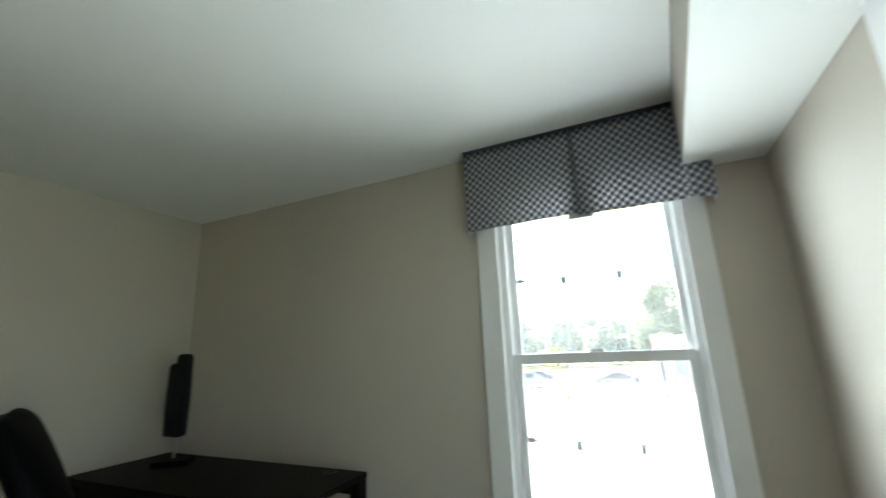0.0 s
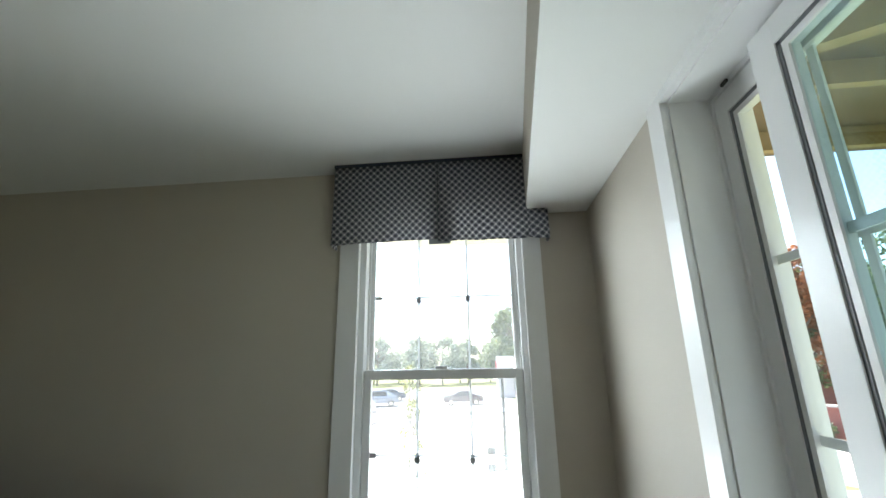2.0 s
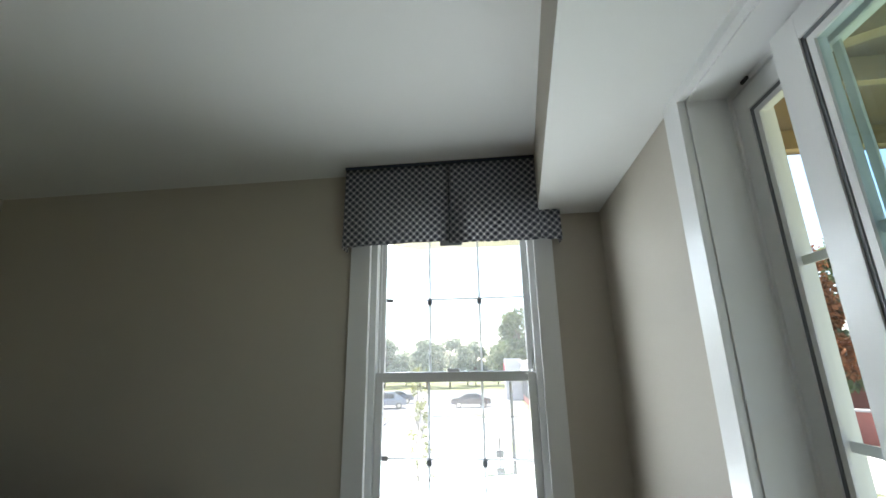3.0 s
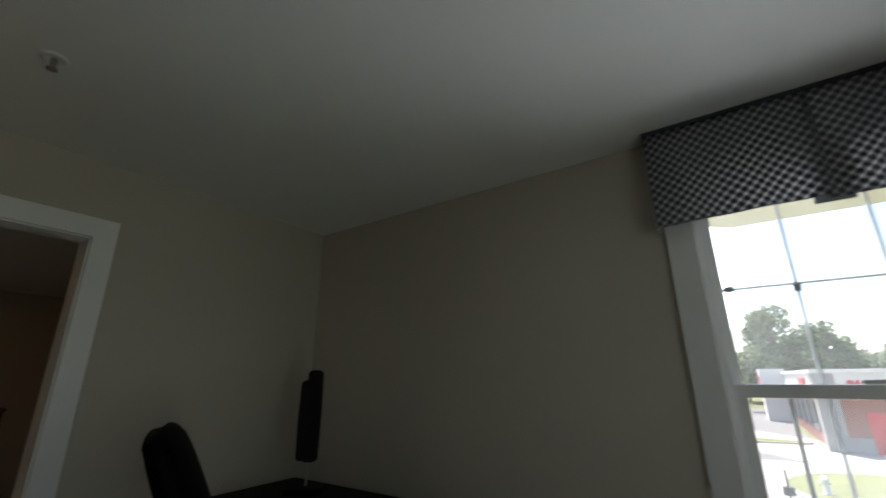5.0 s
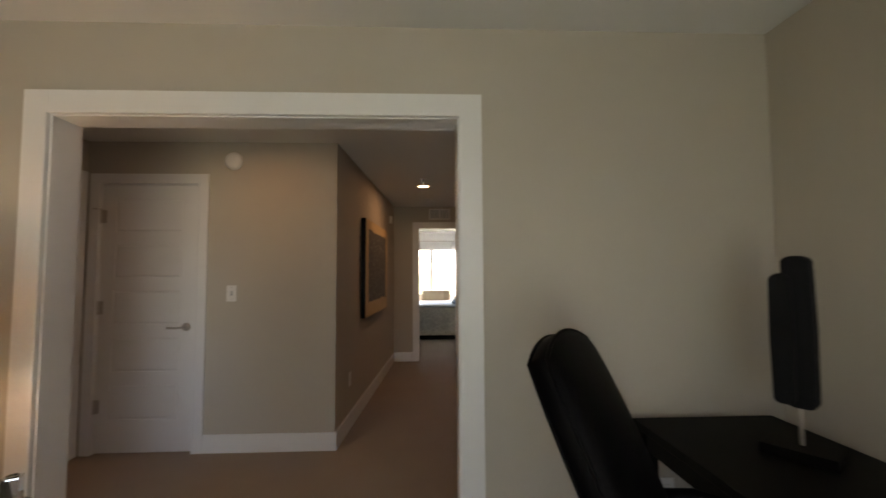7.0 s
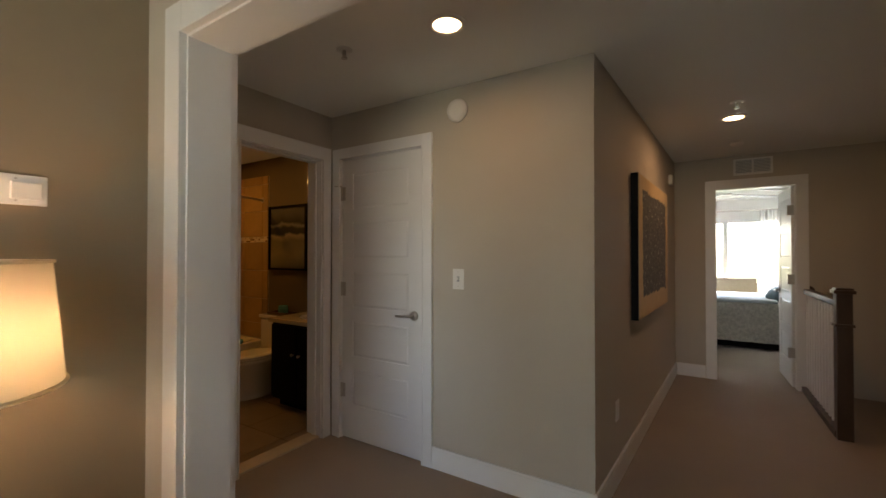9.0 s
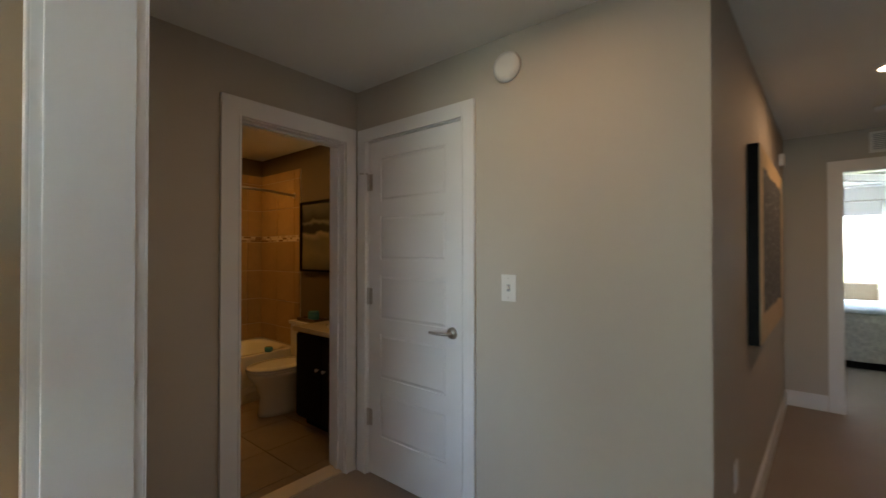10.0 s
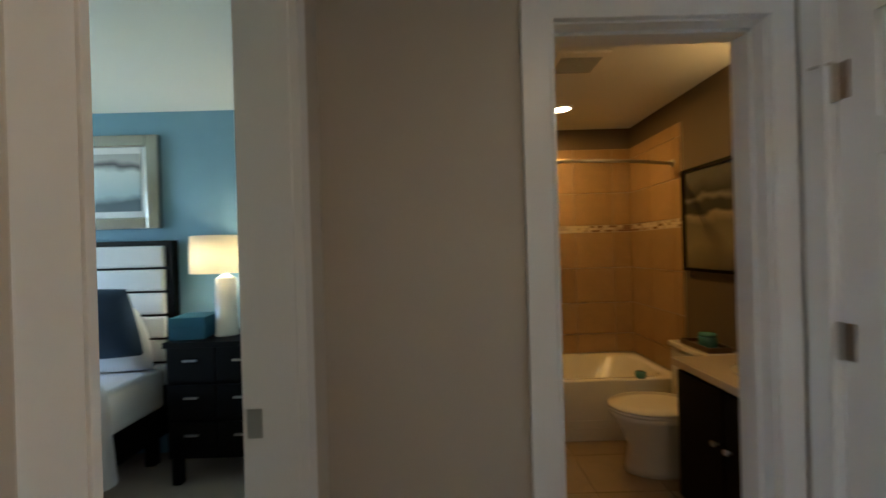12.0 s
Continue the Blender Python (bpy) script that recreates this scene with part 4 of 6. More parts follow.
def sprinkler(x, y):
    t = thing("fire_sprinkler", "white recessed ceiling fire sprinkler head", "sprinkler", "fire sprinklers", m=pose(x, y, CEIL_Z))
    part("escutcheon", lathe([(0.001, 0), (0.040, 0), (0.040, -0.004), (0.028, -0.010), (0.024, -0.004), (0.001, -0.004)], 28), WHITEPLASTIC, t, smooth=True)
    part("head", cyl(cyl(bmesh.new(), (0, 0, 0), (0, 0, -0.030), 0.009, seg=12), (0, 0, -0.042), (0, 0, -0.045), 0.016, seg=16), CHROME, t)
    part("yoke", tube([(0.009, 0, -0.02), (0.013, 0, -0.032), (0, 0, -0.042), (-0.013, 0, -0.032), (-0.009, 0, -0.02)], 0.002, 6), CHROME, t)


for x, y in ((0.705, -1.735), (-0.87, -3.25), (-2.81, -1.52)):
    sprinkler(x, y)

GLOW = mat("lit_diffuser", (1.0, 0.70, 0.38), 0.5, vary=0.01, emit=1.6)


def downlight(x, y, label):
    t = thing("recessed_light", label, "ceiling light", "recessed lights", m=pose(x, y, CEIL_Z))
    part("trim_ring", lathe([(0.062, 0), (0.088, 0), (0.086, -0.006), (0.066, -0.008), (0.062, 0)], 36, close=False), WHITEPLASTIC, t, smooth=True)
    part("diffuser", lathe([(0.001, -0.003), (0.064, -0.003), (0.064, -0.001), (0.001, -0.001)], 32), GLOW, t)


downlight(-0.95, -2.69, "round recessed ceiling light, switched on, in the hall")
downlight(-3.18, -1.52, "round recessed ceiling light, switched on, in the hall")
downlight(-1.40, -5.92, "round recessed shower light, switched on")
det = thing("ceiling_detector", "small white detector on the hall ceiling", "detector", m=pose(-4.05, -1.45, CEIL_Z))
part("housing", lathe([(0.05, 0), (0.05, -0.018), (0.04, -0.03), (0.001, -0.032)], 28), WHITEPLASTIC, det, smooth=True)
chime = thing("door_chime", "small white box high on the hall wall", "chime", m=HALL_TURN @ pose(-4.3, HY, 2.12))
part("case", rounded_slab(-0.05, 0.05, 0, 0.035, -0.05, 0.05, 0.006, 2), WHITEPLASTIC, chime)

# ---- hall ----
vent = thing("air_vent", "white return-air grille above the far doorway", "vent", m=pose(FX, -1.28, 2.262, 0, 0, 0))
part("frame", boxes((0, 0.012, -0.165, -0.145, -0.085, 0.085), (0, 0.012, 0.145, 0.165, -0.085, 0.085), (0, 0.012, -0.145, 0.145, -0.085, -0.068), (0, 0.012, -0.145, 0.145, 0.068, 0.085), (0, 0.012, -0.008, 0.008, -0.068, 0.068)), WHITEPLASTIC, vent)
part("backing", box(-0.0, 0.002, -0.145, 0.145, -0.068, 0.068), GREYPLASTIC, vent)
for k in range(9):
    part("slat", move(box(0, 0.010, -0.144, 0.144, -0.0015, 0.0015), pose(0.002, 0, -0.06 + k * 0.015, 0, 30, 0)), WHITEPLASTIC, vent)


def canvas_mat():
    m = mat("painted_canvas", (0.62, 0.47, 0.27), 0.8, vary=0.12, scale=12, bump=0.4, bscale=300)
    nt = m.node_tree
    b = nt.nodes["Principled BSDF"]
    co = nt.nodes["Texture Coordinate"]
    sep = nt.nodes.new("ShaderNodeSeparateXYZ")
    nt.links.new(co.outputs["Object"], sep.inputs[0])
    nz = nt.nodes.new("ShaderNodeTexNoise")
    nz.inputs["Scale"].default_value, nz.inputs["Detail"].default_value = 14, 6
    nt.links.new(co.outputs["Object"], nz.inputs["Vector"])

    def node(op, a, c=None, d=None):
        n = nt.nodes.new("ShaderNodeMath")
        n.operation = op
        for i, v in enumerate((a, c, d)):
            if v is None:
                continue
            if isinstance(v, (int, float)):
                n.inputs[i].default_value = v
            else:
                nt.links.new(v, n.inputs[i])
        return n.outputs[0]
    jit = node("MULTIPLY_ADD", nz.outputs["Fac"], 0.10, -0.05)
    inx = node("LESS_THAN", node("ABSOLUTE", node("ADD", sep.outputs[0], jit)), 0.53)
    inz = node("LESS_THAN", node("ABSOLUTE", node("ADD", node("SUBTRACT", sep.outputs[2], 0.02), jit)), 0.37)
    inside = node("MULTIPLY", inx, inz)
    wv, mp = nt.nodes.new("ShaderNodeTexNoise"), nt.nodes.new("ShaderNodeMapping")
    mp.inputs["Scale"].default_value = (1.0, 1.0, 2.2)
    wv.inputs["Scale"].default_value, wv.inputs["Detail"].default_value, wv.inputs["Roughness"].default_value = 16, 5, 0.75
    nt.links.new(co.outputs["Object"], mp.inputs["Vector"])
    nt.links.new(mp.outputs["Vector"], wv.inputs["Vector"])
    r2 = nt.nodes.new("ShaderNodeValToRGB")
    e = r2.color_ramp.elements
    e[0].position, e[0].color = 0.35, (0.07, 0.075, 0.08, 1)
    e[1].position, e[1].color = 0.70, (0.58, 0.56, 0.50, 1)
    k = e.new(0.58)
    k.color = (0.13, 0.135, 0.14, 1)
    nt.links.new(wv.outputs["Fac"], r2.inputs["Fac"])
    mix = nt.nodes.new("ShaderNodeMix")
    mix.data_type = "RGBA"
    old = b.inputs["Base Color"].links[0].from_socket
    nt.links.new(inside, mix.inputs[0])
    nt.links.new(old, mix.inputs[6])
    nt.links.new(r2.outputs["Color"], mix.inputs[7])
    nt.links.new(mix.outputs[2], b.inputs["Base Color"])
    return m


art = thing("canvas_painting", "dark-edged canvas with a torn grey field on tan", "painting", m=HALL_TURN @ pose(-3.09, HY, 1.40))
part("stretcher_frame", box(-0.66, 0.66, 0.0, 0.046, -0.50, 0.50, 0.003), BLACKWOOD, art)
part("canvas", box(-0.655, 0.655, 0.0465, 0.052, -0.495, 0.495, 0.002), canvas_mat(), art)

RAILWOOD = mat("walnut_rail", (0.075, 0.042, 0.025), 0.35, vary=0.25, scale=10, bump=0.05, bscale=60)
bal = thing("stair_balustrade", "white balusters with dark wooden handrail and newel", "balustrade")
RY = -0.86
part("handrail", rounded_slab(FX, -3.50, RY - 0.032, RY + 0.032, 0.955, 1.005, 0.012, 3), RAILWOOD, bal)
part("rosette", cyl(bmesh.new(), (FX, RY, 0.98), (FX + 0.018, RY, 0.98), 0.06, seg=28), RAILWOOD, bal)
part("shoe_rail", rounded_slab(FX, -3.50, RY - 0.05, RY + 0.05, 0.0, 0.05, 0.006, 2), RAILWOOD, bal)
bm = rounded_slab(-3.54, -3.45, RY - 0.045, RY + 0.045, 0, 1.06, 0.004, 2)
part("newel_post", bm, RAILWOOD, bal)
part("newel_cap", boxes((-3.555, -3.435, RY - 0.06, RY + 0.06, 1.06, 1.085), (-3.545, -3.445, RY - 0.05, RY + 0.05, 1.085, 1.10), bevel=0.004), RAILWOOD, bal)
part("newel_collar", box(-3.55, -3.44, RY - 0.055, RY + 0.055, 0.82, 0.84, 0.004), RAILWOOD, bal)
x = FX + 0.07
balmesh = None
while x < -3.57:
    if balmesh is None:
        o = part("baluster", rounded_slab(-0.016, 0.016, -0.016, 0.016, 0.05, 0.955, 0.003, 1), TRIM, bal)
        balmesh = o.data
    else:
        o = new("baluster", balmesh)
        o.parent = bal
    o.location = (x, RY, 0)
    x += 0.10

# ---- bathroom ----
tub = thing("bathtub", "white alcove bathtub with a stepped apron", "bathtub", m=pose(-2.16, -6.48, 0))
TL, TW, TH = 1.50, 0.755, 0.425
bm = bmesh.new()


def tub_ring(inset, z, rnd, n=40):
    w, d = TL / 2 - inset, TW / 2 - inset * 0.9
    vs = []
    for k in range(n):
        t = 2 * math.pi * k / n
        c, s = math.cos(t), math.sin(t)
        e = 2 / rnd
        vs.append(bm.verts.new((TL / 2 + w * math.copysign(abs(c) ** e, c), TW / 2 + d * math.copysign(abs(s) ** e, s), z)))
    return vs


rings = [tub_ring(0.0, 0.0, 40), tub_ring(0.0, TH - 0.01, 40), tub_ring(0.008, TH, 40), tub_ring(0.065, TH, 5), tub_ring(0.085, TH - 0.02, 4.5), tub_ring(0.13, 0.12, 3.5), tub_ring(0.2, 0.07, 3)]
for a, b in zip(rings, rings[1:]):
    for k in range(40):
        bm.faces.new((a[k], a[(k + 1) % 40], b[(k + 1) % 40], b[k]))
bm.faces.new(rings[-1])
part("basin", bm, PORCELAIN, tub, smooth=True)
part("apron_step", boxes((0.01, TL - 0.01, TW - 0.004, TW + 0.012, 0.0, 0.10), (0.01, TL - 0.01, TW - 0.004, TW + 0.006, 0.10, 0.15), bevel=0.003), PORCELAIN, tub)
soap = thing("soap_dish", "small teal glass dish on the tub rim", "dish", m=pose(-1.86, -5.76, TH))
TEAL = mat("teal_glass", (0.10, 0.30, 0.30), 0.15, vary=0.1, coat=0.4)
part("dish", lathe([(0.03, 0), (0.038, 0.02), (0.036, 0.04), (0.03, 0.045), (0.001, 0.045)], 24), TEAL, soap, smooth=True)

rod = thing("shower_rod", "curved bronze shower curtain rod above the tub", "shower rod")
part("rod", tube([(-2.15 + 1.5 * k / 20, -5.80 + 0.16 * math.sin(math.pi * k / 20), 1.935) for k in range(21)], 0.0125, 12), CHROME, rod, smooth=True)
part("flange", cyl(bmesh.new(), (-2.160, -5.80, 1.935), (-2.135, -5.795, 1.935), 0.035, 0.026, 20), CHROME, rod)

toilet = thing("toilet", "white two-piece toilet with closed lid", "toilet", m=pose(-2.16, -5.335, 0))


def oval_loft(rows, n=32):
    """rows: (centre x, half length, half width, z)"""
    bm = bmesh.new()
    rs = []
    for cx, a, b, z in rows:
        rs.append([bm.verts.new((cx + a * math.cos(2 * math.pi * k / n), b * math.sin(2 * math.pi * k / n), z)) for k in range(n)])
    for p, q in zip(rs, rs[1:]):
        for k in range(n):
            bm.faces.new((p[k], p[(k + 1) % n], q[(k + 1) % n], q[k]))
    bm.faces.new(rs[0])
    bm.faces.new(rs[-1])
    return bm


part("bowl", oval_loft([(0.40, 0.21, 0.115, 0.0), (0.40, 0.205, 0.11, 0.05), (0.40, 0.19, 0.105, 0.17), (0.41, 0.22, 0.15, 0.27), (0.42, 0.265, 0.185, 0.345), (0.42, 0.27, 0.19, 0.375)]), PORCELAIN, toilet, smooth=True)
part("seat", oval_loft([(0.43, 0.262, 0.186, 0.377), (0.43, 0.268, 0.190, 0.385), (0.43, 0.262, 0.186, 0.394)]), PORCELAIN, toilet, smooth=True)
part("lid", oval_loft([(0.43, 0.266, 0.188, 0.397), (0.43, 0.270, 0.191, 0.405), (0.43, 0.262, 0.184, 0.416), (0.43, 0.18, 0.11, 0.420)]), PORCELAIN, toilet, smooth=True)
part("tank", rounded_slab(0.012, 0.205, -0.215, 0.215, 0.36, 0.70, 0.025, 3), PORCELAIN, toilet, smooth=True)
part("tank_lid", rounded_slab(0.004, 0.215, -0.225, 0.225, 0.70, 0.735, 0.010, 3), PORCELAIN, toilet)
part("flush_lever", tube([(0.206, 0.15, 0.64), (0.225, 0.15, 0.64), (0.228, 0.09, 0.635)], 0.007, 8), CHROME, toilet)
tray = thing("bath_tray", "dark wooden tray on the toilet tank", "tray", m=pose(-2.05, -5.33, 0.735))
part("tray_base", boxes((-0.07, 0.07, -0.14, 0.14, 0, 0.008), (-0.07, -0.06, -0.14, 0.14, 0.008, 0.03), (0.06, 0.07, -0.14, 0.14, 0.008, 0.03), (-0.06, 0.06, -0.14, -0.13, 0.008, 0.03), (-0.06, 0.06, 0.13, 0.14, 0.008, 0.03)), RAILWOOD, tray)
jar = thing("candle_jar", "teal glass candle jar with a lid", "jar", m=pose(-2.05, -5.31, 0.743))
part("jar_body", lathe([(0.040, 0), (0.050, 0.01), (0.050, 0.06), (0.044, 0.068), (0.001, 0.068)], 28), TEAL, jar, smooth=True)
part("lid", lathe([(0.048, 0.068), (0.050, 0.075), (0.04, 0.088), (0.001, 0.09)], 28), TEAL, jar, smooth=True)

van = thing("bathroom_vanity", "espresso vanity cabinet with a cream stone top", "vanity", m=pose(-2.16, -4.95, 0))
VL = 0.70
part("cabinet_body", box(0.001, 0.49, 0.012, VL, 0.09, 0.752), BLACKWOOD, van)
part("toe_kick", box(0.001, 0.42, 0.02, VL, 0, 0.09), BLACKWOOD, van)
for i in range(2):
    y0 = 0.02 + i * 0.34
    d = part("cabinet_door", rounded_slab(0.49, 0.510, y0, y0 + 0.33, 0.11, 0.735, 0.003, 2), BLACKWOOD, van)
    part("knob", lathe([(0.006, 0), (0.006, 0.012), (0.013, 0.018), (0.012, 0.026), (0.001, 0.028)], 14), CHROME, d, smooth=True)
    d.children[-1].matrix_basis = pose(0.510, y0 + (0.295 if i == 0 else 0.035), 0.50, 0, 90, 0)
STONE = mat("cream_cultured_stone", (0.62, 0.52, 0.38), 0.18, vary=0.08, scale=5, coat=0.3)
part("countertop", rounded_slab(0.001, 0.525, -0.01, VL, 0.753, 0.790, 0.006, 3), STONE, van)
part("backsplash", box(0.001, 0.022, -0.008, VL, 0.791, 0.88, 0.003), STONE, van)
part("sink_rim", move(lathe([(0.20, 0.0), (0.205, 0.006), (0.19, 0.008), (0.16, 0.001)], 40, sx=0.75), pose(0.27, 0.36, 0.790)), PORCELAIN, van, smooth=True)
part("faucet", tube([(0.07, 0.36, 0.79), (0.07, 0.36, 0.90), (0.10, 0.36, 0.93), (0.17, 0.36, 0.90)], 0.012, 10), CHROME, van, smooth=True)
mir = thing("bath_mirror", "dark-framed wall mirror above the vanity", "mirror", m=pose(-2.16, -4.60, 1.45))
part("frame", boxes((0, 0.02, -0.36, -0.31, -0.42, 0.42), (0, 0.02, 0.31, 0.36, -0.42, 0.42), (0, 0.02, -0.31, 0.31, 0.37, 0.42), (0, 0.02, -0.31, 0.31, -0.42, -0.37)), BLACKWOOD, mir)
part("glass", box(0, 0.008, -0.31, 0.31, -0.37, 0.37), MIRROR, mir)
vl = thing("vanity_light", "three-shade vanity light, switched on", "wall light", m=pose(-2.16, -4.65, 2.09))
part("bar", rounded_slab(0, 0.03, -0.30, 0.30, -0.03, 0.03, 0.004, 2), CHROME, vl)
FROST = mat("lit_frosted_glass", (1.0, 0.56, 0.16), 0.5, vary=0.01, emit=0.45)
for y in (-0.24, 0.0, 0.24):
    part("glass_shade", lathe([(0.03, 0.07), (0.05, 0.06), (0.055, -0.07), (0.001, -0.07)], 24), FROST, vl)
    vl.children[-1].matrix_basis = pose(0.09, y, 0.0)
    part("arm", cyl(bmesh.new(), (0.03, y, 0.0), (0.06, y, 0.02), 0.008, seg=8), CHROME, vl)


def banded_mat(name, bands, scale=5):
    m = mat(name, (0.4, 0.4, 0.4), 0.6, vary=0.1, scale=scale)
    nt = m.node_tree
    co = nt.nodes["Texture Coordinate"]
    sep = nt.nodes.new("ShaderNodeSeparateXYZ")
    nt.links.new(co.outputs["Object"], sep.inputs[0])
    nz = nt.nodes.new("ShaderNodeTexNoise")
    nz.inputs["Scale"].default_value, nz.inputs["Detail"].default_value = scale, 5
    nt.links.new(co.outputs["Object"], nz.inputs["Vector"])
    a = nt.nodes.new("ShaderNodeMath")
    a.operation = "MULTIPLY_ADD"
    a.inputs[1].default_value = 0.14
    nt.links.new(nz.outputs["Fac"], a.inputs[0])
    nt.links.new(sep.outputs[2], a.inputs[2])
    mr = nt.nodes.new("ShaderNodeMapRange")
    mr.inputs["From Min"].default_value, mr.inputs["From Max"].default_value = -0.27, 0.41
    nt.links.new(a.outputs[0], mr.inputs["Value"])
    r = nt.nodes.new("ShaderNodeValToRGB")
    e = r.color_ramp.elements
    e[0].position, e[0].color = bands[0][0], (*bands[0][1], 1)
    e[1].position, e[1].color = bands[-1][0], (*bands[-1][1], 1)
    for p, c in bands[1:-1]:
        k = e.new(p)
        k.color = (*c, 1)
    nt.links.new(mr.outputs["Result"], r.inputs["Fac"])
    nt.links.new(r.outputs["Color"], nt.nodes["Principled BSDF"].inputs["Base Color"])
    return m


bp = thing("bath_picture", "dark-framed abstract landscape above the toilet", "picture", m=pose(-2.16, -5.36, 1.515))
part("frame", boxes((0, 0.04, -0.30, -0.28, -0.335, 0.335), (0, 0.04, 0.28, 0.30, -0.335, 0.335), (0, 0.04, -0.28, 0.28, 0.315, 0.335), (0, 0.04, -0.28, 0.28, -0.335, -0.315)), BLACKWOOD, bp)
part("print", box(0, 0.025, -0.28, 0.28, -0.315, 0.315), banded_mat("abstract_print", [(0.0, (0.10, 0.085, 0.05)), (0.25, (0.21, 0.18, 0.10)), (0.45, (0.15, 0.13, 0.085)), (0.54, (0.30, 0.26, 0.18)), (0.58, (0.015, 0.015, 0.015)), (0.66, (0.02, 0.02, 0.02)), (0.70, (0.20, 0.19, 0.16)), (0.74, (0.02, 0.02, 0.02)), (0.85, (0.09, 0.09, 0.085)), (1.0, (0.11, 0.11, 0.10))]), bp)
fan = thing("exhaust_fan", "square white ceiling exhaust fan grille", "exhaust fan", m=pose(-1.26, -5.15, CEIL_Z))
part("cover", boxes((-0.14, 0.14, -0.14, 0.14, -0.012, 0), bevel=0.004), WHITEPLASTIC, fan)
part("grille", boxes(*[(-0.11, 0.11, -0.10 + k * 0.022, -0.088 + k * 0.022, -0.016, -0.011) for k in range(9)]), GREYPLASTIC, fan)

# ---- blue bedroom ----
LINEN = mat("white_linen", (0.74, 0.74, 0.75), 0.9, vary=0.05, scale=8, bump=0.3, bscale=60, dist=0.004)
NAVY = mat("navy_fabric", (0.03, 0.055, 0.10), 0.9, vary=0.15, scale=30, bump=0.3, bscale=300)
bed = thing("bed", "made bed with panelled white headboard and white duvet", "bed", m=pose(1.34, -5.74, 0))
part("headboard_frame", boxes((0, 0.05, 0.01, 0.07, 0, 1.48), (1.65, 1.70, 0.01, 0.07, 0, 1.48), (0.05, 1.65, 0.01, 0.07, 1.45, 1.48), (0.05, 1.65, 0.01, 0.05, 0.3, 1.45), bevel=0.003), BLACKWOOD, bed)
for k in range(6):
    z0 = 0.50 + k * 0.16
    part("headboard_panel", rounded_slab(0.055, 1.645, 0.045, 0.09, z0, z0 + 0.145, 0.02, 3), LINEN, bed, smooth=True)
part("bed_base", box(0.06, 1.64, 0.08, 2.0, 0.18, 0.36), BLACKWOOD, bed)
for lx in (0.09, 1.55):
    for ly in (0.12, 1.90):
        part("leg", box(lx, lx + 0.06, ly, ly + 0.06, 0, 0.18), BLACKWOOD, bed)
part("mattress", rounded_slab(0.06, 1.64, 0.09, 2.0, 0.36, 0.62, 0.04, 3), LINEN, bed, smooth=True)


def drape(w, d, top, drop_z, fold=0.02, n=40):
    bm = bmesh.new()
    g = []
    for j in range(n + 1):
        row = []
        for i in range(n + 1):
            u = (i / n) * 2 - 1
            v = j / n
            s = abs(u)
            if s < 0.82:
                x, z = u / 0.82 * w / 2, top + 0.012 * math.sin(9 * v + 4 * u) * (1 - s)
            else:
                f = (s - 0.82) / 0.18
                x = math.copysign(w / 2 + 0.05 * f + fold * math.sin(j * 1.1) * f, u)
                z = top - (top - drop_z) * f
            row.append(bm.verts.new((x, d * v, z)))
        g.append(row)
    for a, b in zip(g, g[1:]):
        for i in range(n):
            bm.faces.new((a[i], a[i + 1], b[i + 1], b[i]))
    bmesh.ops.solidify(bm, geom=bm.faces[:], thickness=0.02)
    return bm


part("duvet", move(drape(1.62, 1.45, 0.67, 0.14), pose(0.85, 0.60, 0)), LINEN, bed, smooth=True)
pil = thing("bed_pillow", "plump white bed pillow against the headboard", "pillow", "bed pillows", m=pose(1.76, -5.52, 0.84, 70, 0, 0))
part("pillow_body", cushion(0.66, 0.46, 0.17, 0.045, round_=0.12), LINEN, pil, smooth=True)
copy_thing(pil, pose(2.46, -5.52, 0.84, 70, 0, 0))
navy = thing("throw_pillow", "square navy throw pillow leaning on white pillows", "pillow", m=pose(1.61, -5.30, 0.975, 68, 0, 10))
part("pillow_body", cushion(0.50, 0.46, 0.13, 0.045, round_=0.07), NAVY, navy, smooth=True)

ns = thing("nightstand", "black wooden nightstand with four drawers", "nightstand", m=pose(0.57, -5.75, 0.025))
part("carcass", box(0, 0.60, 0.01, 0.43, 0.14, 0.80), BLACKWOOD, ns)
part("top", rounded_slab(-0.01, 0.61, 0.005, 0.45, 0.80, 0.835, 0.004, 2), BLACKWOOD, ns)
for lx in (0.01, 0.54):
    for ly in (0.02, 0.37):
        part("leg", box(lx, lx + 0.05, ly, ly + 0.05, -0.025, 0.14), BLACKWOOD, ns)
for i in range(2):
    for z in (0.16, 0.38, 0.60):
        dr = part("drawer", rounded_slab(0.012 + i * 0.292, 0.296 + i * 0.292, 0.43, 0.447, z, z + 0.20, 0.003, 2), BLACKWOOD, ns)
        part("pull", rounded_slab(0.115 + i * 0.292, 0.195 + i * 0.292, 0.447, 0.462, z + 0.12, z + 0.132, 0.003, 2), CHROME, dr)
bl = thing("bedside_lamp", "white cylinder bedside lamp with lit drum shade", "lamp", m=pose(0.895, -5.50, 0.86))
part("base", lathe([(0.07, 0), (0.072, 0.01), (0.068, 0.02), (0.062, 0.36), (0.03, 0.38), (0.01, 0.40)], 32), PORCELAIN, bl, smooth=True)
part("shade", drum(0.20, 0.195, 0.40, 0.63), SHADE, bl, "lit white drum shade", True)
part("bulb", lathe([(0.012, 0.41), (0.03, 0.47), (0.025, 0.51), (0.001, 0.52)], 16), BULB, bl, smooth=True)
bk = thing("storage_box", "teal blue fabric box on the nightstand", "box", m=pose(1.00, -5.50, 0.86, 0, 0, 8))
NAVYBOX = mat("teal_blue_cloth", (0.02, 0.10, 0.16), 0.7, vary=0.1, scale=20)
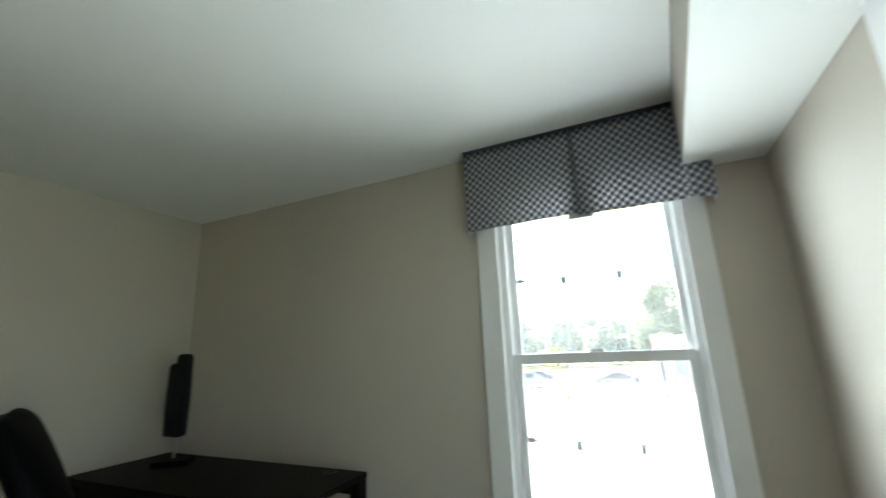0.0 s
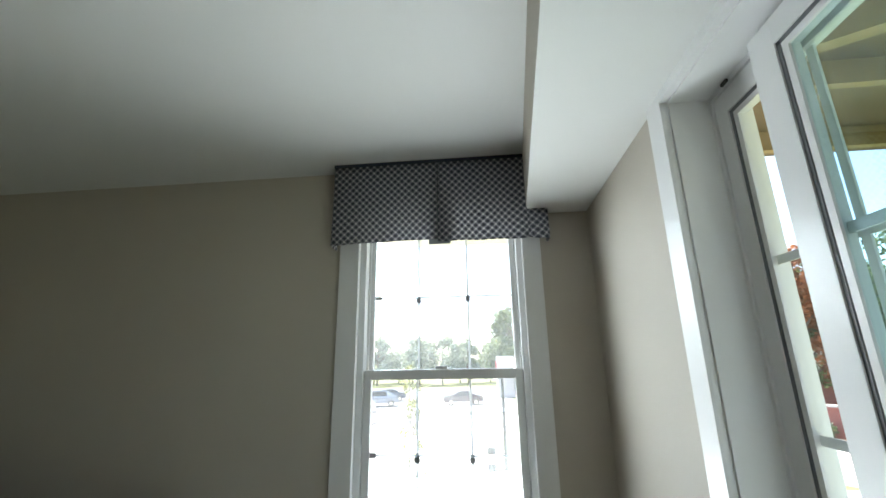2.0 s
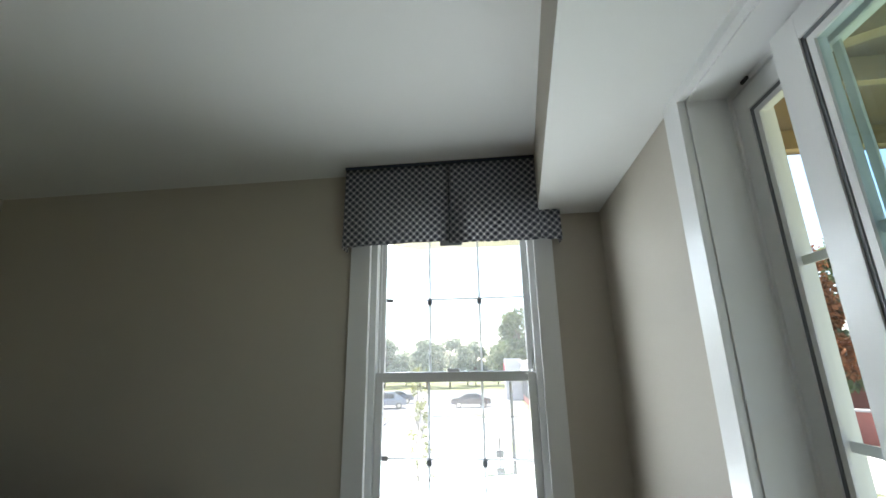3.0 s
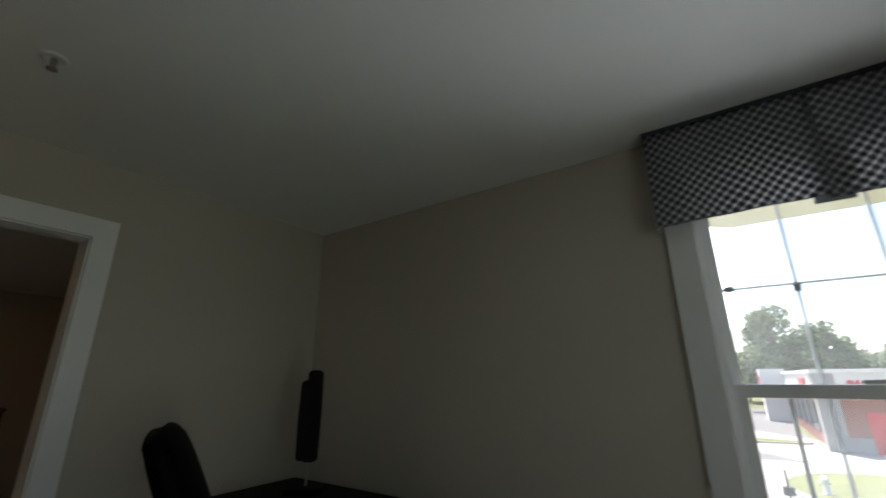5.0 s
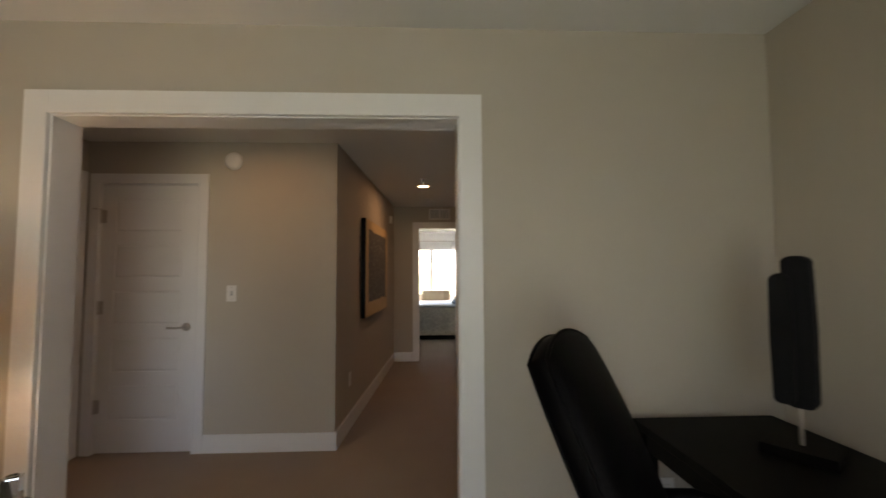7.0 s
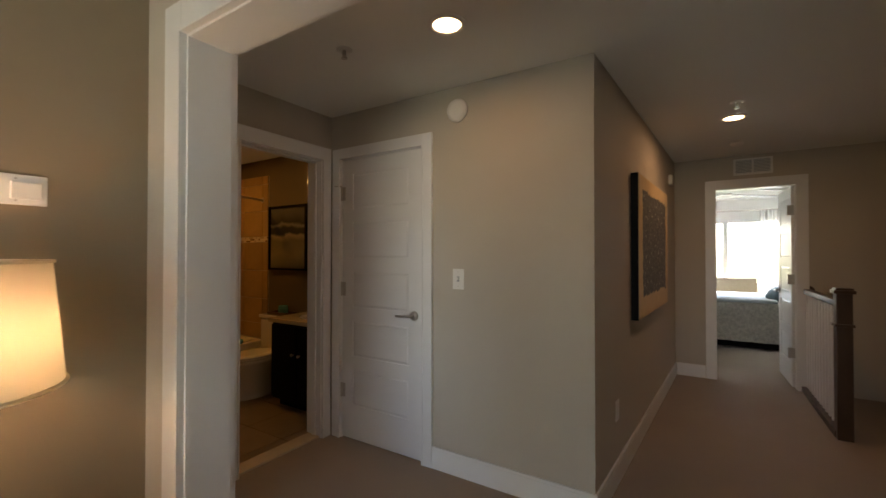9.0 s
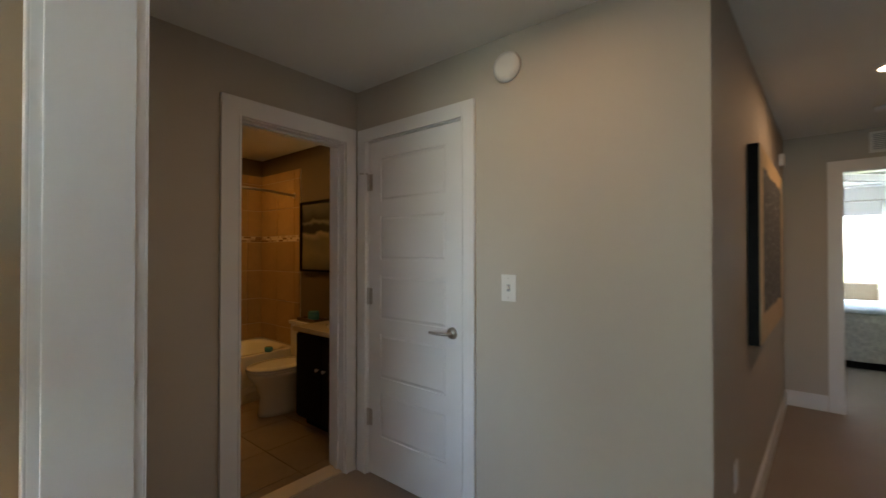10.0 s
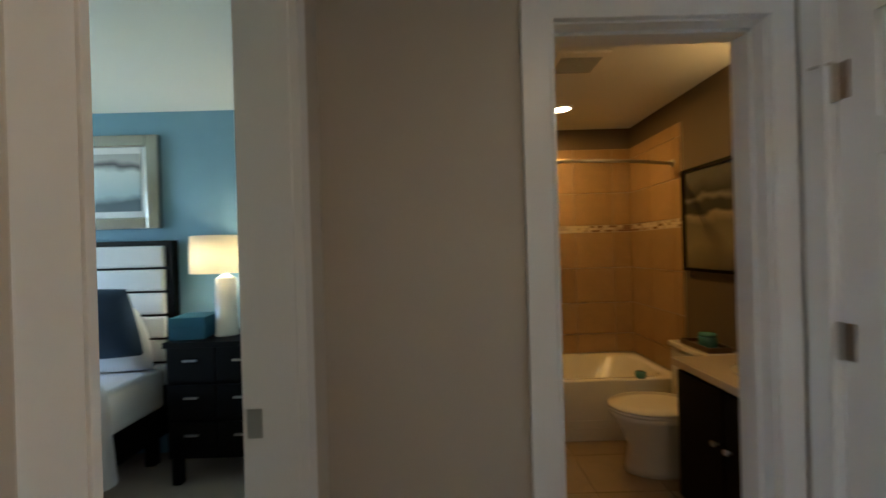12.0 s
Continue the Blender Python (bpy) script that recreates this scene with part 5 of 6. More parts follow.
part("box_body", rounded_slab(-0.01, 0.19, -0.12, 0.12, 0, 0.07, 0.003, 2), NAVYBOX, bk)
part("lid", rounded_slab(-0.014, 0.194, -0.124, 0.124, 0.0705, 0.135, 0.003, 2), NAVYBOX, bk)
wp = thing("wall_picture", "silver-framed abstract picture above the headboard", "picture", m=pose(2.05, -5.75, 1.89))
for r in ((-0.60, -0.51, -0.325, 0.325), (0.51, 0.60, -0.325, 0.325), (-0.51, 0.51, 0.245, 0.325), (-0.51, 0.51, -0.325, -0.245)):
    part("frame_bar", rounded_slab(r[0], r[1], 0, 0.04, r[2], r[3], 0.008, 2), SILVER, wp)
part("mat_board", box(-0.51, 0.51, 0, 0.012, -0.245, 0.245), LINEN, wp)
part("print", box(-0.46, 0.46, 0.0125, 0.016, -0.20, 0.20), banded_mat("seascape_print", [(0.0, (0.12, 0.16, 0.20)), (0.3, (0.05, 0.08, 0.10)), (0.38, (0.35, 0.45, 0.50)), (0.6, (0.55, 0.60, 0.60)), (0.66, (0.06, 0.06, 0.07)), (0.72, (0.4, 0.4, 0.4)), (1.0, (0.22, 0.25, 0.28))], 4), wp)

# ---- far bedroom ----
QUILT = mat("patterned_quilt", (0.66, 0.65, 0.60), 0.9, vary=0.45, scale=26, bump=0.4, bscale=60, dist=0.004)
PALEBLUE = mat("pale_blue_sheet", (0.55, 0.64, 0.72), 0.9, vary=0.06, scale=8, bump=0.3, bscale=60, dist=0.004)
b2 = thing("guest_bed", "bed with a grey patterned quilt and pale sheet", "bed", m=pose(-7.35, -2.75, 0))
part("bed_base", box(-0.73, 0.71, 0, 2.0, 0.02, 0.30), BLACKWOOD, b2)
part("mattress", rounded_slab(-0.74, 0.73, 0, 2.0, 0.30, 0.62, 0.05, 3), LINEN, b2, smooth=True)
part("quilt", move(drape(1.52, 1.93, 0.645, 0.12, 0.012), pose(0, 0.0, 0)), QUILT, b2, smooth=True)
part("sheet", rounded_slab(-0.70, 0.70, 0.02, 1.9, 0.655, 0.70, 0.02, 3), PALEBLUE, b2, smooth=True)
p2 = thing("accent_pillow", "small blue pillow at the head of the bed", "pillow", m=pose(-6.95, -0.82, 0.77, 40, 0, 20))
part("pillow_body", cushion(0.32, 0.26, 0.11, 0.03), mat("blue_pillow", (0.20, 0.29, 0.35), 0.9, vary=0.3, scale=20), p2, smooth=True)
ac = thing("armchair", "beige armchair standing by the far window", "chair", m=pose(-8.45, -1.25, 0))
BEIGE = mat("beige_upholstery", (0.45, 0.38, 0.28), 0.9, vary=0.1, scale=20, bump=0.2, bscale=200)
part("seat", rounded_slab(-0.33, 0.33, -0.35, 0.35, 0.12, 0.45, 0.05, 3), BEIGE, ac, smooth=True)
part("backrest", rounded_slab(-0.33, -0.20, -0.35, 0.35, 0.45, 0.92, 0.05, 3), BEIGE, ac, smooth=True)
for s in (-1, 1):
    part("arm", rounded_slab(-0.32, 0.33, s * 0.40 - 0.06, s * 0.40 + 0.06, 0.12, 0.64, 0.04, 3), BEIGE, ac, smooth=True)
for lx in (-0.28, 0.26):
    for ly in (-0.36, 0.34):
        part("leg", box(lx, lx + 0.04, ly, ly + 0.04, 0, 0.12), BLACKWOOD, ac)
fwin = tagged(new("window_2"), "wide bright bedroom window with white frame", "window", kind="structure")
part("window_frame", boxes((-9.06, -8.98, FW[0], FW[0] + 0.06, FW[2], FW[3]), (-9.06, -8.98, FW[1] - 0.06, FW[1], FW[2], FW[3]), (-9.06, -8.98, FW[0] + 0.06, FW[1] - 0.06, FW[2], FW[2] + 0.06), (-9.06, -8.98, FW[0] + 0.06, FW[1] - 0.06, FW[3] - 0.06, FW[3]), (-9.06, -8.99, -1.40, -1.32, FW[2] + 0.06, FW[3] - 0.06)), TRIM, fwin)
pn = part("pane", box(-9.03, -9.025, FW[0] + 0.05, FW[1] - 0.05, FW[2] + 0.05, FW[3] - 0.05), GLASS, fwin)
pn.visible_shadow = False
SHEER = bpy.data.materials.new("sheer_fabric")
SHEER.use_nodes = True
_n = SHEER.node_tree
_t, _d, _m2 = _n.nodes.new("ShaderNodeBsdfTransparent"), _n.nodes.new("ShaderNodeBsdfTranslucent"), _n.nodes.new("ShaderNodeMixShader")
_d.inputs["Color"].default_value = (0.85, 0.85, 0.85, 1)
_m2.inputs[0].default_value = 0.6
_n.links.new(_t.outputs[0], _m2.inputs[1])
_n.links.new(_d.outputs[0], _m2.inputs[2])
_n.links.new(_m2.outputs[0], _n.nodes["Material Output"].inputs["Surface"])
cur = thing("sheer_curtain", "white sheer curtain gathered beside the window", "curtain", m=pose(-8.90, -0.62, 0))
bm = bmesh.new()
g = [[bm.verts.new((0.03 * math.sin(i * 1.3), -0.22 + 0.44 * i / 40, z)) for i in range(41)] for z in (0.03, 0.8, 1.6, 2.15)]
for a, b in zip(g, g[1:]):
    for i in range(40):
        bm.faces.new((a[i], a[i + 1], b[i + 1], b[i]))
part("cloth", bm, SHEER, cur, smooth=True)
part("curtain_rod", cyl(bmesh.new(), (0, -1.6, 2.16), (0, 0.4, 2.16), 0.012, seg=12), CHROME, cur)
GREYCEIL = mat("grey_tray_paint", (0.42, 0.42, 0.40), 0.8, vary=0.03, scale=2)
structure("ceiling_tray", box(-8.6, -5.2, -3.0, -0.1, CEIL_Z - 0.012, CEIL_Z - 0.002), GREYCEIL, "grey painted ceiling panel with white lattice strips", "ceiling")
bm = boxes((-8.65, -5.15, -3.05, -3.0, CEIL_Z - 0.03, CEIL_Z - 0.002), (-8.65, -5.15, -0.1, -0.05, CEIL_Z - 0.03, CEIL_Z - 0.002), (-8.65, -8.6, -3.0, -0.1, CEIL_Z - 0.03, CEIL_Z - 0.002), (-5.2, -5.15, -3.0, -0.1, CEIL_Z - 0.03, CEIL_Z - 0.002))
for k in range(4):
    x = -8.3 + k * 0.8
    for s in (-1, 1):
        nb = move(box(-0.03, 0.03, -0.75, 0.75, -0.03, -0.013), pose(x, -1.4 + s * 0.45, CEIL_Z, 0, 0, s * 42))
        me_tmp = bpy.data.meshes.new("strip_tmp")
        nb.to_mesh(me_tmp)
        nb.free()
        bm.from_mesh(me_tmp)
        bpy.data.meshes.remove(me_tmp)
structure("trim_ceiling_lattice", bm, TRIM, "white lattice strips on the grey ceiling", "ceiling trim")


# ---- outdoors ----
GZ = -3.3
structure("ground", boxes((-900, 900, -900, 1500, GZ - 0.3, GZ)), GRASS, "mown grass running to the horizon", "ground")
structure("road", boxes((-70, 120, 17.5, 30, GZ, GZ + 0.02)), CONCRETE, "pale sunlit concrete street", "road")
structure("pavement", boxes((-70, 120, 14.3, 15.5, GZ, GZ + 0.05)), CONCRETE, "pale concrete footpath across the grass", "pavement")
structure("parking_lot", boxes((-50, 6.2, 30, 78, GZ, GZ + 0.02)), ASPHALT, "sunlit grey asphalt parking lot", "parking lot")
BRICKRED = mat("red_brick", (0.27, 0.10, 0.075), 0.85, vary=0.2, scale=2, bump=0.3, bscale=20)
STUCCO = mat("white_stucco", (0.70, 0.68, 0.64), 0.85, vary=0.05, scale=2)
STONEGREY = mat("grey_block", (0.33, 0.32, 0.30), 0.9, vary=0.12, scale=2)
SIGNRED = mat("sign_red", (0.55, 0.03, 0.04), 0.5, vary=0.05)
DARKPANE = mat("dark_window", (0.03, 0.035, 0.04), 0.1, vary=0.1)
BARK = mat("bark", (0.13, 0.095, 0.07), 0.95, vary=0.3, scale=6, bump=0.6, bscale=25, dist=0.02)


def island(name, cx, cy, rx, ry, lab):
    isl = thing(name, lab, "grass island", "kerbed islands", m=pose(cx, cy, GZ))
    part("kerb", lathe([(1.0, 0.0), (1.0, 0.16), (0.95, 0.16), (0.95, 0.0)], 48, sx=rx, sy=ry), CONCRETE, isl)
    part("turf", lathe([(0.95, 0.02), (0.95, 0.15), (0.5, 0.22), (0.001, 0.25)], 48, sx=rx, sy=ry), GRASS, isl)


island("grass_island", 7.2, 23.2, 4.0, 4.3, "kerbed oval of mown grass in the street")
island("grass_island", 1.5, 38.5, 4.5, 1.1, "narrow kerbed grass strip in the lot")
island("grass_island", -9.0, 33.0, 3.0, 6.0, "kerbed grass bed beside the parked cars")

store = thing("corner_store", "single-storey brick shop with white fascia and red sign", "building", m=pose(6.6, 35.5, GZ))
part("wall", boxes((0, 34, 0, 26, 0, 3.3)), BRICKRED, store)
part("fascia", boxes((-0.12, 34.1, -0.12, 26.1, 3.3, 4.75)), STUCCO, store)
part("cornice", boxes((-0.3, 34.3, -0.3, 26.3, 4.75, 5.0), bevel=0.04), STUCCO, store)
part("pier", boxes((-0.2, 0.9, -0.2, 1.0, 0, 4.9)), STONEGREY, store)
part("plinth", box(0.9, 34, -0.08, 0, 0, 0.9), STONEGREY, store)
part("door", box(2.0, 4.2, -0.1, 0.0, 0, 2.4), SIGNRED, store)
sg = part("sign_board", box(1.1, 13, -0.2, -0.12, 3.35, 4.6), STUCCO, store)
bm = bmesh.new()
for k in range(9):
    bm_box(bm, 2.7 + k * 0.95, 3.4 + k * 0.95, -0.26, -0.201, 3.6, 4.35 if k < 3 else 4.15)
part("sign_bars", bm, SIGNRED, sg)
bm = bmesh.new()
hv = [bm.verts.new((1.85 + 0.045 * 16 * math.sin(t) ** 3 * 0.6, -0.26, 3.98 + 0.03 * (13 * math.cos(t) - 5 * math.cos(2 * t) - 2 * math.cos(3 * t) - math.cos(4 * t)))) for t in [2 * math.pi * k / 30 for k in range(30)]]
f = bm.faces.new(hv)
e = bmesh.ops.extrude_face_region(bm, geom=[f])
bmesh.ops.translate(bm, vec=(0, 0.06, 0), verts=[v for v in e["geom"] if isinstance(v, bmesh.types.BMVert)])
part("sign_emblem", bm, SIGNRED, sg)
for k in range(6):
    part("window", box(-0.10, 0.0, 3.0 + k * 3.6, 5.6 + k * 3.6, 0.9, 2.9), DARKPANE, store)
part("side_sign", box(-0.25, -0.13, 4.0, 7.5, 3.5, 4.4), SIGNRED, store)
part("entrance_block", boxes((-2.2, 0, 21, 26, 0, 5.3)), STUCCO, store)
part("entrance_sign", box(-2.3, -2.2, 21.8, 25.2, 3.6, 4.6), SIGNRED, store)
enc = thing("brick_enclosure", "low red brick enclosure with a concrete cap", "wall", m=pose(8.6, 26.8, GZ))
part("brickwork", box(0, 2.4, 0, 2.4, 0, 1.85), BRICKRED, enc)
part("cap", box(-0.1, 2.5, -0.1, 2.5, 1.85, 2.0, 0.02), CONCRETE, enc)
gw = thing("garden_wall", "long red-brown wall with pale coping", "wall", m=pose(20, 29, GZ, 0, 0, -52))
part("wall_body", box(-18, 26, 0, 0.35, 0, 1.75), BRICKRED, gw)
part("coping", box(-18, 26, -0.06, 0.41, 1.75, 1.88, 0.02), CONCRETE, gw)
structure("road_side", move(boxes((-30, 60, -11, -3.2, GZ, GZ + 0.03)), Matrix.Translation((20, 29, 0)) @ pose(0, 0, 0, 0, 0, -52)), CONCRETE, "pale sunlit side street", "road")
structure("ground_bed", move(boxes((-18, 26, -2.0, -0.05, GZ, GZ + 0.08)), Matrix.Translation((20, 29, 0)) @ pose(0, 0, 0, 0, 0, -52)), mat("mulch", (0.24, 0.19, 0.14), 0.95, vary=0.4, scale=6, bump=0.6, bscale=30), "mulched planting bed", "planting bed")


def car(name, m, color, label, suv=False):
    t = thing(name, label, "car", "parked cars", m=m)
    paint = mat("car_paint_" + name, color, 0.25, 0.3, vary=0.02, coat=0.8)
    h = 0.25 if suv else 0.0
    prof = [(-2.2, 0.35), (-2.25, 0.7), (-2.1, 0.95), (-1.2, 1.0), (-0.55, 1.42 + h), (0.75, 1.45 + h), (1.5 if not suv else 2.0, 1.02), (2.15, 0.92), (2.2, 0.4)]
    bm = bmesh.new()
    for y in (-0.85, 0.85):
        bm.faces.new([bm.verts.new((x, y * (0.85 if z > 1.05 else 1.0), z)) for x, z in prof])
    vs = list(bm.verts)
    n = len(prof)
    for k in range(n):
        bm.faces.new((vs[k], vs[(k + 1) % n], vs[n + (k + 1) % n], vs[n + k]))
    bmesh.ops.recalc_face_normals(bm, faces=bm.faces)
    bmesh.ops.bevel(bm, geom=bm.edges[:], offset=0.07, segments=2, affect="EDGES")
    part("body", bm, paint, t, smooth=False)
    for s in (-1, 1):
        part("window", boxes((-0.75, 0.85, s * 0.80 - 0.03, s * 0.80 + 0.03, 1.06, 1.34 + h)), DARKPANE, t)
        for x in (-1.4, 1.35):
            w = part("wheel", cyl(bmesh.new(), (x, s * 0.72, 0.33), (x, s * 0.90, 0.33), 0.33, seg=20), DARKMETAL, t)
            part("rim", cyl(bmesh.new(), (x, s * 0.90, 0.33), (x, s * 0.915, 0.33), 0.20, seg=14), CHROME, w)
    return t


car("sedan_car", pose(0.2, 47, GZ + 0.02, 0, 0, 8), (0.05, 0.03, 0.035), "dark sedan parked on the lot")
car("silver_car", pose(-9.2, 46, GZ + 0.02, 0, 0, 15), (0.25, 0.27, 0.30), "grey sport utility car parked on the lot", True)
car("white_car", pose(-10.2, 40, GZ + 0.02, 0, 0, 15), (0.7, 0.7, 0.7), "white car parked on the lot", True)
car("blue_car", pose(-9.5, 52, GZ + 0.02, 0, 0, 15), (0.05, 0.06, 0.09), "dark blue car parked on the lot")


def leaf_mat(name, c):
    m = mat(name, c, 0.6, vary=0.3, scale=2)
    nt = m.node_tree
    b = nt.nodes["Principled BSDF"]
    g = nt.nodes.new("ShaderNodeNewGeometry")
    hs = nt.nodes.new("ShaderNodeHueSaturation")
    mr = nt.nodes.new("ShaderNodeMapRange")
    mr.inputs["To Min"].default_value, mr.inputs["To Max"].default_value = 0.55, 1.5
    nt.links.new(g.outputs["Random Per Island"], mr.inputs["Value"])
    nt.links.new(mr.outputs["Result"], hs.inputs["Value"])
    nt.links.new(b.inputs["Base Color"].links[0].from_socket, hs.inputs["Color"])
    nt.links.new(hs.outputs["Color"], b.inputs["Base Color"])
    tl = nt.nodes.new("ShaderNodeBsdfTranslucent")
    mx = nt.nodes.new("ShaderNodeMixShader")
    mx.inputs[0].default_value = 0.45
    nt.links.new(hs.outputs["Color"], tl.inputs["Color"])
    nt.links.new(b.outputs[0], mx.inputs[1])
    nt.links.new(tl.outputs[0], mx.inputs[2])
    nt.links.new(mx.outputs[0], nt.nodes["Material Output"].inputs["Surface"])
    return m


LEAF = leaf_mat("green_leaves", (0.13, 0.17, 0.08))
# far crowns: distance haze and glare put into a paler green
LEAF_F = leaf_mat("haze_paled_leaves", (0.24, 0.28, 0.19))
LEAF_Y = leaf_mat("yellow_green_leaves", (0.22, 0.23, 0.05))
LEAF_R = leaf_mat("rust_leaves", (0.30, 0.12, 0.045))


def leaf_mesh(seed, clumps, leaves, size, spread=1.0):
    """A crown of small bent leaves in clumps; clumps are (x, y, z, radius)."""
    r = np.random.default_rng(seed)
    n = leaves
    c = np.array(clumps)
    pick = r.integers(0, len(c), n)
    d = r.normal(size=(n, 3))
    d /= np.linalg.norm(d, axis=1)[:, None]
    pos = c[pick, :3] + d * (c[pick, 3] * r.random(n) ** 0.45)[:, None] * spread
    a, b = r.normal(size=(n, 3)), r.normal(size=(n, 3))
    a /= np.linalg.norm(a, axis=1)[:, None]
    b -= a * (a * b).sum(1)[:, None]
    b /= np.linalg.norm(b, axis=1)[:, None]
    s = size * (0.6 + 0.8 * r.random(n))[:, None]
    v = np.stack([pos - a * s, pos + b * s * 0.5, pos + a * s, pos - b * s * 0.5], 1).reshape(-1, 3)
    me = bpy.data.meshes.new("crown")
    me.from_pydata(v.tolist(), [], np.arange(4 * n).reshape(-1, 4).tolist())
    return me


def tree(name, x, y, h, r, seed, material, label, leaves=2600, size=0.22, trunk=0.22, z=GZ):
    rr = random.Random(seed)
    t = thing(name, label, "tree", "trees", m=pose(x, y, z))
    tr = tube([(0, 0, 0), (rr.uniform(-0.1, 0.1), 0, h * 0.3), (rr.uniform(-0.3, 0.3), rr.uniform(-0.2, 0.2), h * 0.6), (rr.uniform(-0.3, 0.3), 0, h * 0.92)], trunk, 8)
    for v in tr.verts:
        f = 1 - 0.8 * v.co.z / h
        v.co.x *= max(f, 0.2)
        v.co.y *= max(f, 0.2)
    cl = []
    for k in range(15):
        a, f = rr.uniform(0, 6.28), rr.uniform(0.25, 0.97)
        rad = r * (1.1 - 0.7 * f) * rr.uniform(0.6, 1.0)
        tip = (rad * math.cos(a), rad * math.sin(a), h * f)
        cl.append((*tip, r * rr.uniform(0.18, 0.42)))
        lb = tube([(0, 0, h * f * 0.7), (tip[0] * 0.5, tip[1] * 0.5, h * f * 0.88), tip], trunk * 0.3, 6)
        mt = bpy.data.meshes.new("limb_tmp")
        lb.to_mesh(mt)
        lb.free()
        tr.from_mesh(mt)
        bpy.data.meshes.remove(mt)
    cl.append((0, 0, h * 0.95, r * 0.35))
    part("trunk", tr, BARK, t)
    me = leaf_mesh(seed, cl, leaves, size)
    me.materials.append(material)
    o = new("crown", me)
    o.parent = t
    return t


rr = random.Random(21)
for k in range(22):
    x = -40 + k * 3.3 + rr.uniform(-1, 1)
    tree("far_tree", x, 92 + rr.uniform(-6, 8), rr.uniform(6.5, 9.5), rr.uniform(3.6, 4.6), 100 + k, LEAF_F, "leafy green tree along the far edge of the lot", 2600, 0.36)
tree("oak_tree", 7.5, 70, 12.5, 6.0, 7, LEAF, "broad dark green oak behind the shop", 5000, 0.40, 0.4)
tree("oak_tree", 13.0, 74, 11.0, 4.0, 8, LEAF, "broad dark green oak behind the shop", 2500, 0.40, 0.4)
for k, (x, y, h, r, mtl) in enumerate(((27, 33, 12.5, 3.2, LEAF_R), (31, 33, 14, 3.6, LEAF), (24, 36, 12, 3.4, LEAF), (35, 29, 13, 3.8, LEAF_Y), (39, 27, 13, 3.8, LEAF), (30, 40, 14, 4.2, LEAF), (44, 22, 12, 3.8, LEAF), (22.5, 40, 11, 3.2, LEAF_Y), (49, 17, 12, 3.8, LEAF), (38, 36, 15, 4.5, LEAF))):
    tree("roadside_tree", x, y, h, r, 200 + k, mtl, {0: "tall tree with rust autumn leaves", 3: "tall yellow-green tree behind the wall", 7: "tall yellow-green tree behind the wall"}.get(k, "tall dense green tree behind the wall"), 3800, 0.24)
tree("sapling", 0.2, 14.0, 3.4, 0.55, 31, LEAF_Y, "thin young tree with sparse yellow-green leaves", 420, 0.06, 0.03)
tree("sapling", -0.3, 16.4, 4.6, 0.6, 32, LEAF_Y, "thin young tree with sparse yellow-green leaves", 480, 0.06, 0.03)


def shrub(x, y, r, seed, mtl, label, lift=0.0):
    t = thing("shrub", label, "shrub", "shrubs", m=pose(x, y, GZ + 0.05))
    rr = random.Random(seed)
    me = leaf_mesh(seed, [(rr.uniform(-0.5, 0.5) * r, rr.uniform(-0.5, 0.5) * r, r * rr.uniform(0.3, 0.9) + lift, r * 0.5) for _ in range(6)], 900, 0.07 + 0.03 * r)
    me.materials.append(mtl)
    o = new("foliage", me)
    o.parent = t
    part("stem", tube([(0, 0, 0), (0.02, 0, r * 0.5 + lift)], 0.03, 6), BARK, t)


wm = Matrix.Translation((20, 29, 0)) @ pose(0, 0, 0, 0, 0, -52)
for k in range(12):
    q = wm @ Vector((-9 + k * 1.9 + rr.uniform(-0.5, 0.5), rr.uniform(-1.6, -0.7), 0))
    shrub(q.x, q.y, rr.uniform(0.35, 0.8), 300 + k, LEAF if k % 3 else LEAF_Y, "rounded green shrub in the planting bed" if k % 3 else "yellow-green shrub in the planting bed")
q = wm @ Vector((1.0, 1.6, 0))
shrub(q.x, q.y, 2.0, 340, LEAF_Y, "large yellow-green bush behind the wall", 1.2)
shrub(3.0, 14.6, 0.7, 341, LEAF, "dark green shrub beside the footpath")


def street_lamp(x, y, h, label, z=GZ):
    t = thing("street_lamp", label, "street lamp", "street lamps", m=pose(x, y, z))
    part("pole", cyl(bmesh.new(), (0, 0, 0), (0, 0, h), 0.07, 0.05, 12), DARKMETAL, t)
    part("arm", cyl(bmesh.new(), (0, 0, h - 0.05), (-0.7, 0, h - 0.02), 0.03, seg=8), DARKMETAL, t)
    part("lamp_head", rounded_slab(-1.1, -0.6, -0.14, 0.14, h - 0.06, h + 0.05, 0.02, 2), GREYPLASTIC, t)


street_lamp(3.55, 14.0, 4.15, "dark square lamp pole beside the footpath")
q = wm @ Vector((6.5, 2.2, 0))
street_lamp(q.x, q.y, 6.0, "grey lamp pole with a flat head behind the wall")
mb = thing("meter_post", "slim post carrying two dark boxes by the path", "post", m=pose(3.05, 14.2, GZ))
part("post", cyl(bmesh.new(), (0, 0, 0), (0, 0, 2.1), 0.03, seg=10), DARKMETAL, mb)
for z in (0.7, 1.45):
    part("box", rounded_slab(-0.14, 0.14, -0.1, 0.1, z, z + 0.42 if z < 1 else z + 0.22, 0.02, 2), DARKMETAL, mb)

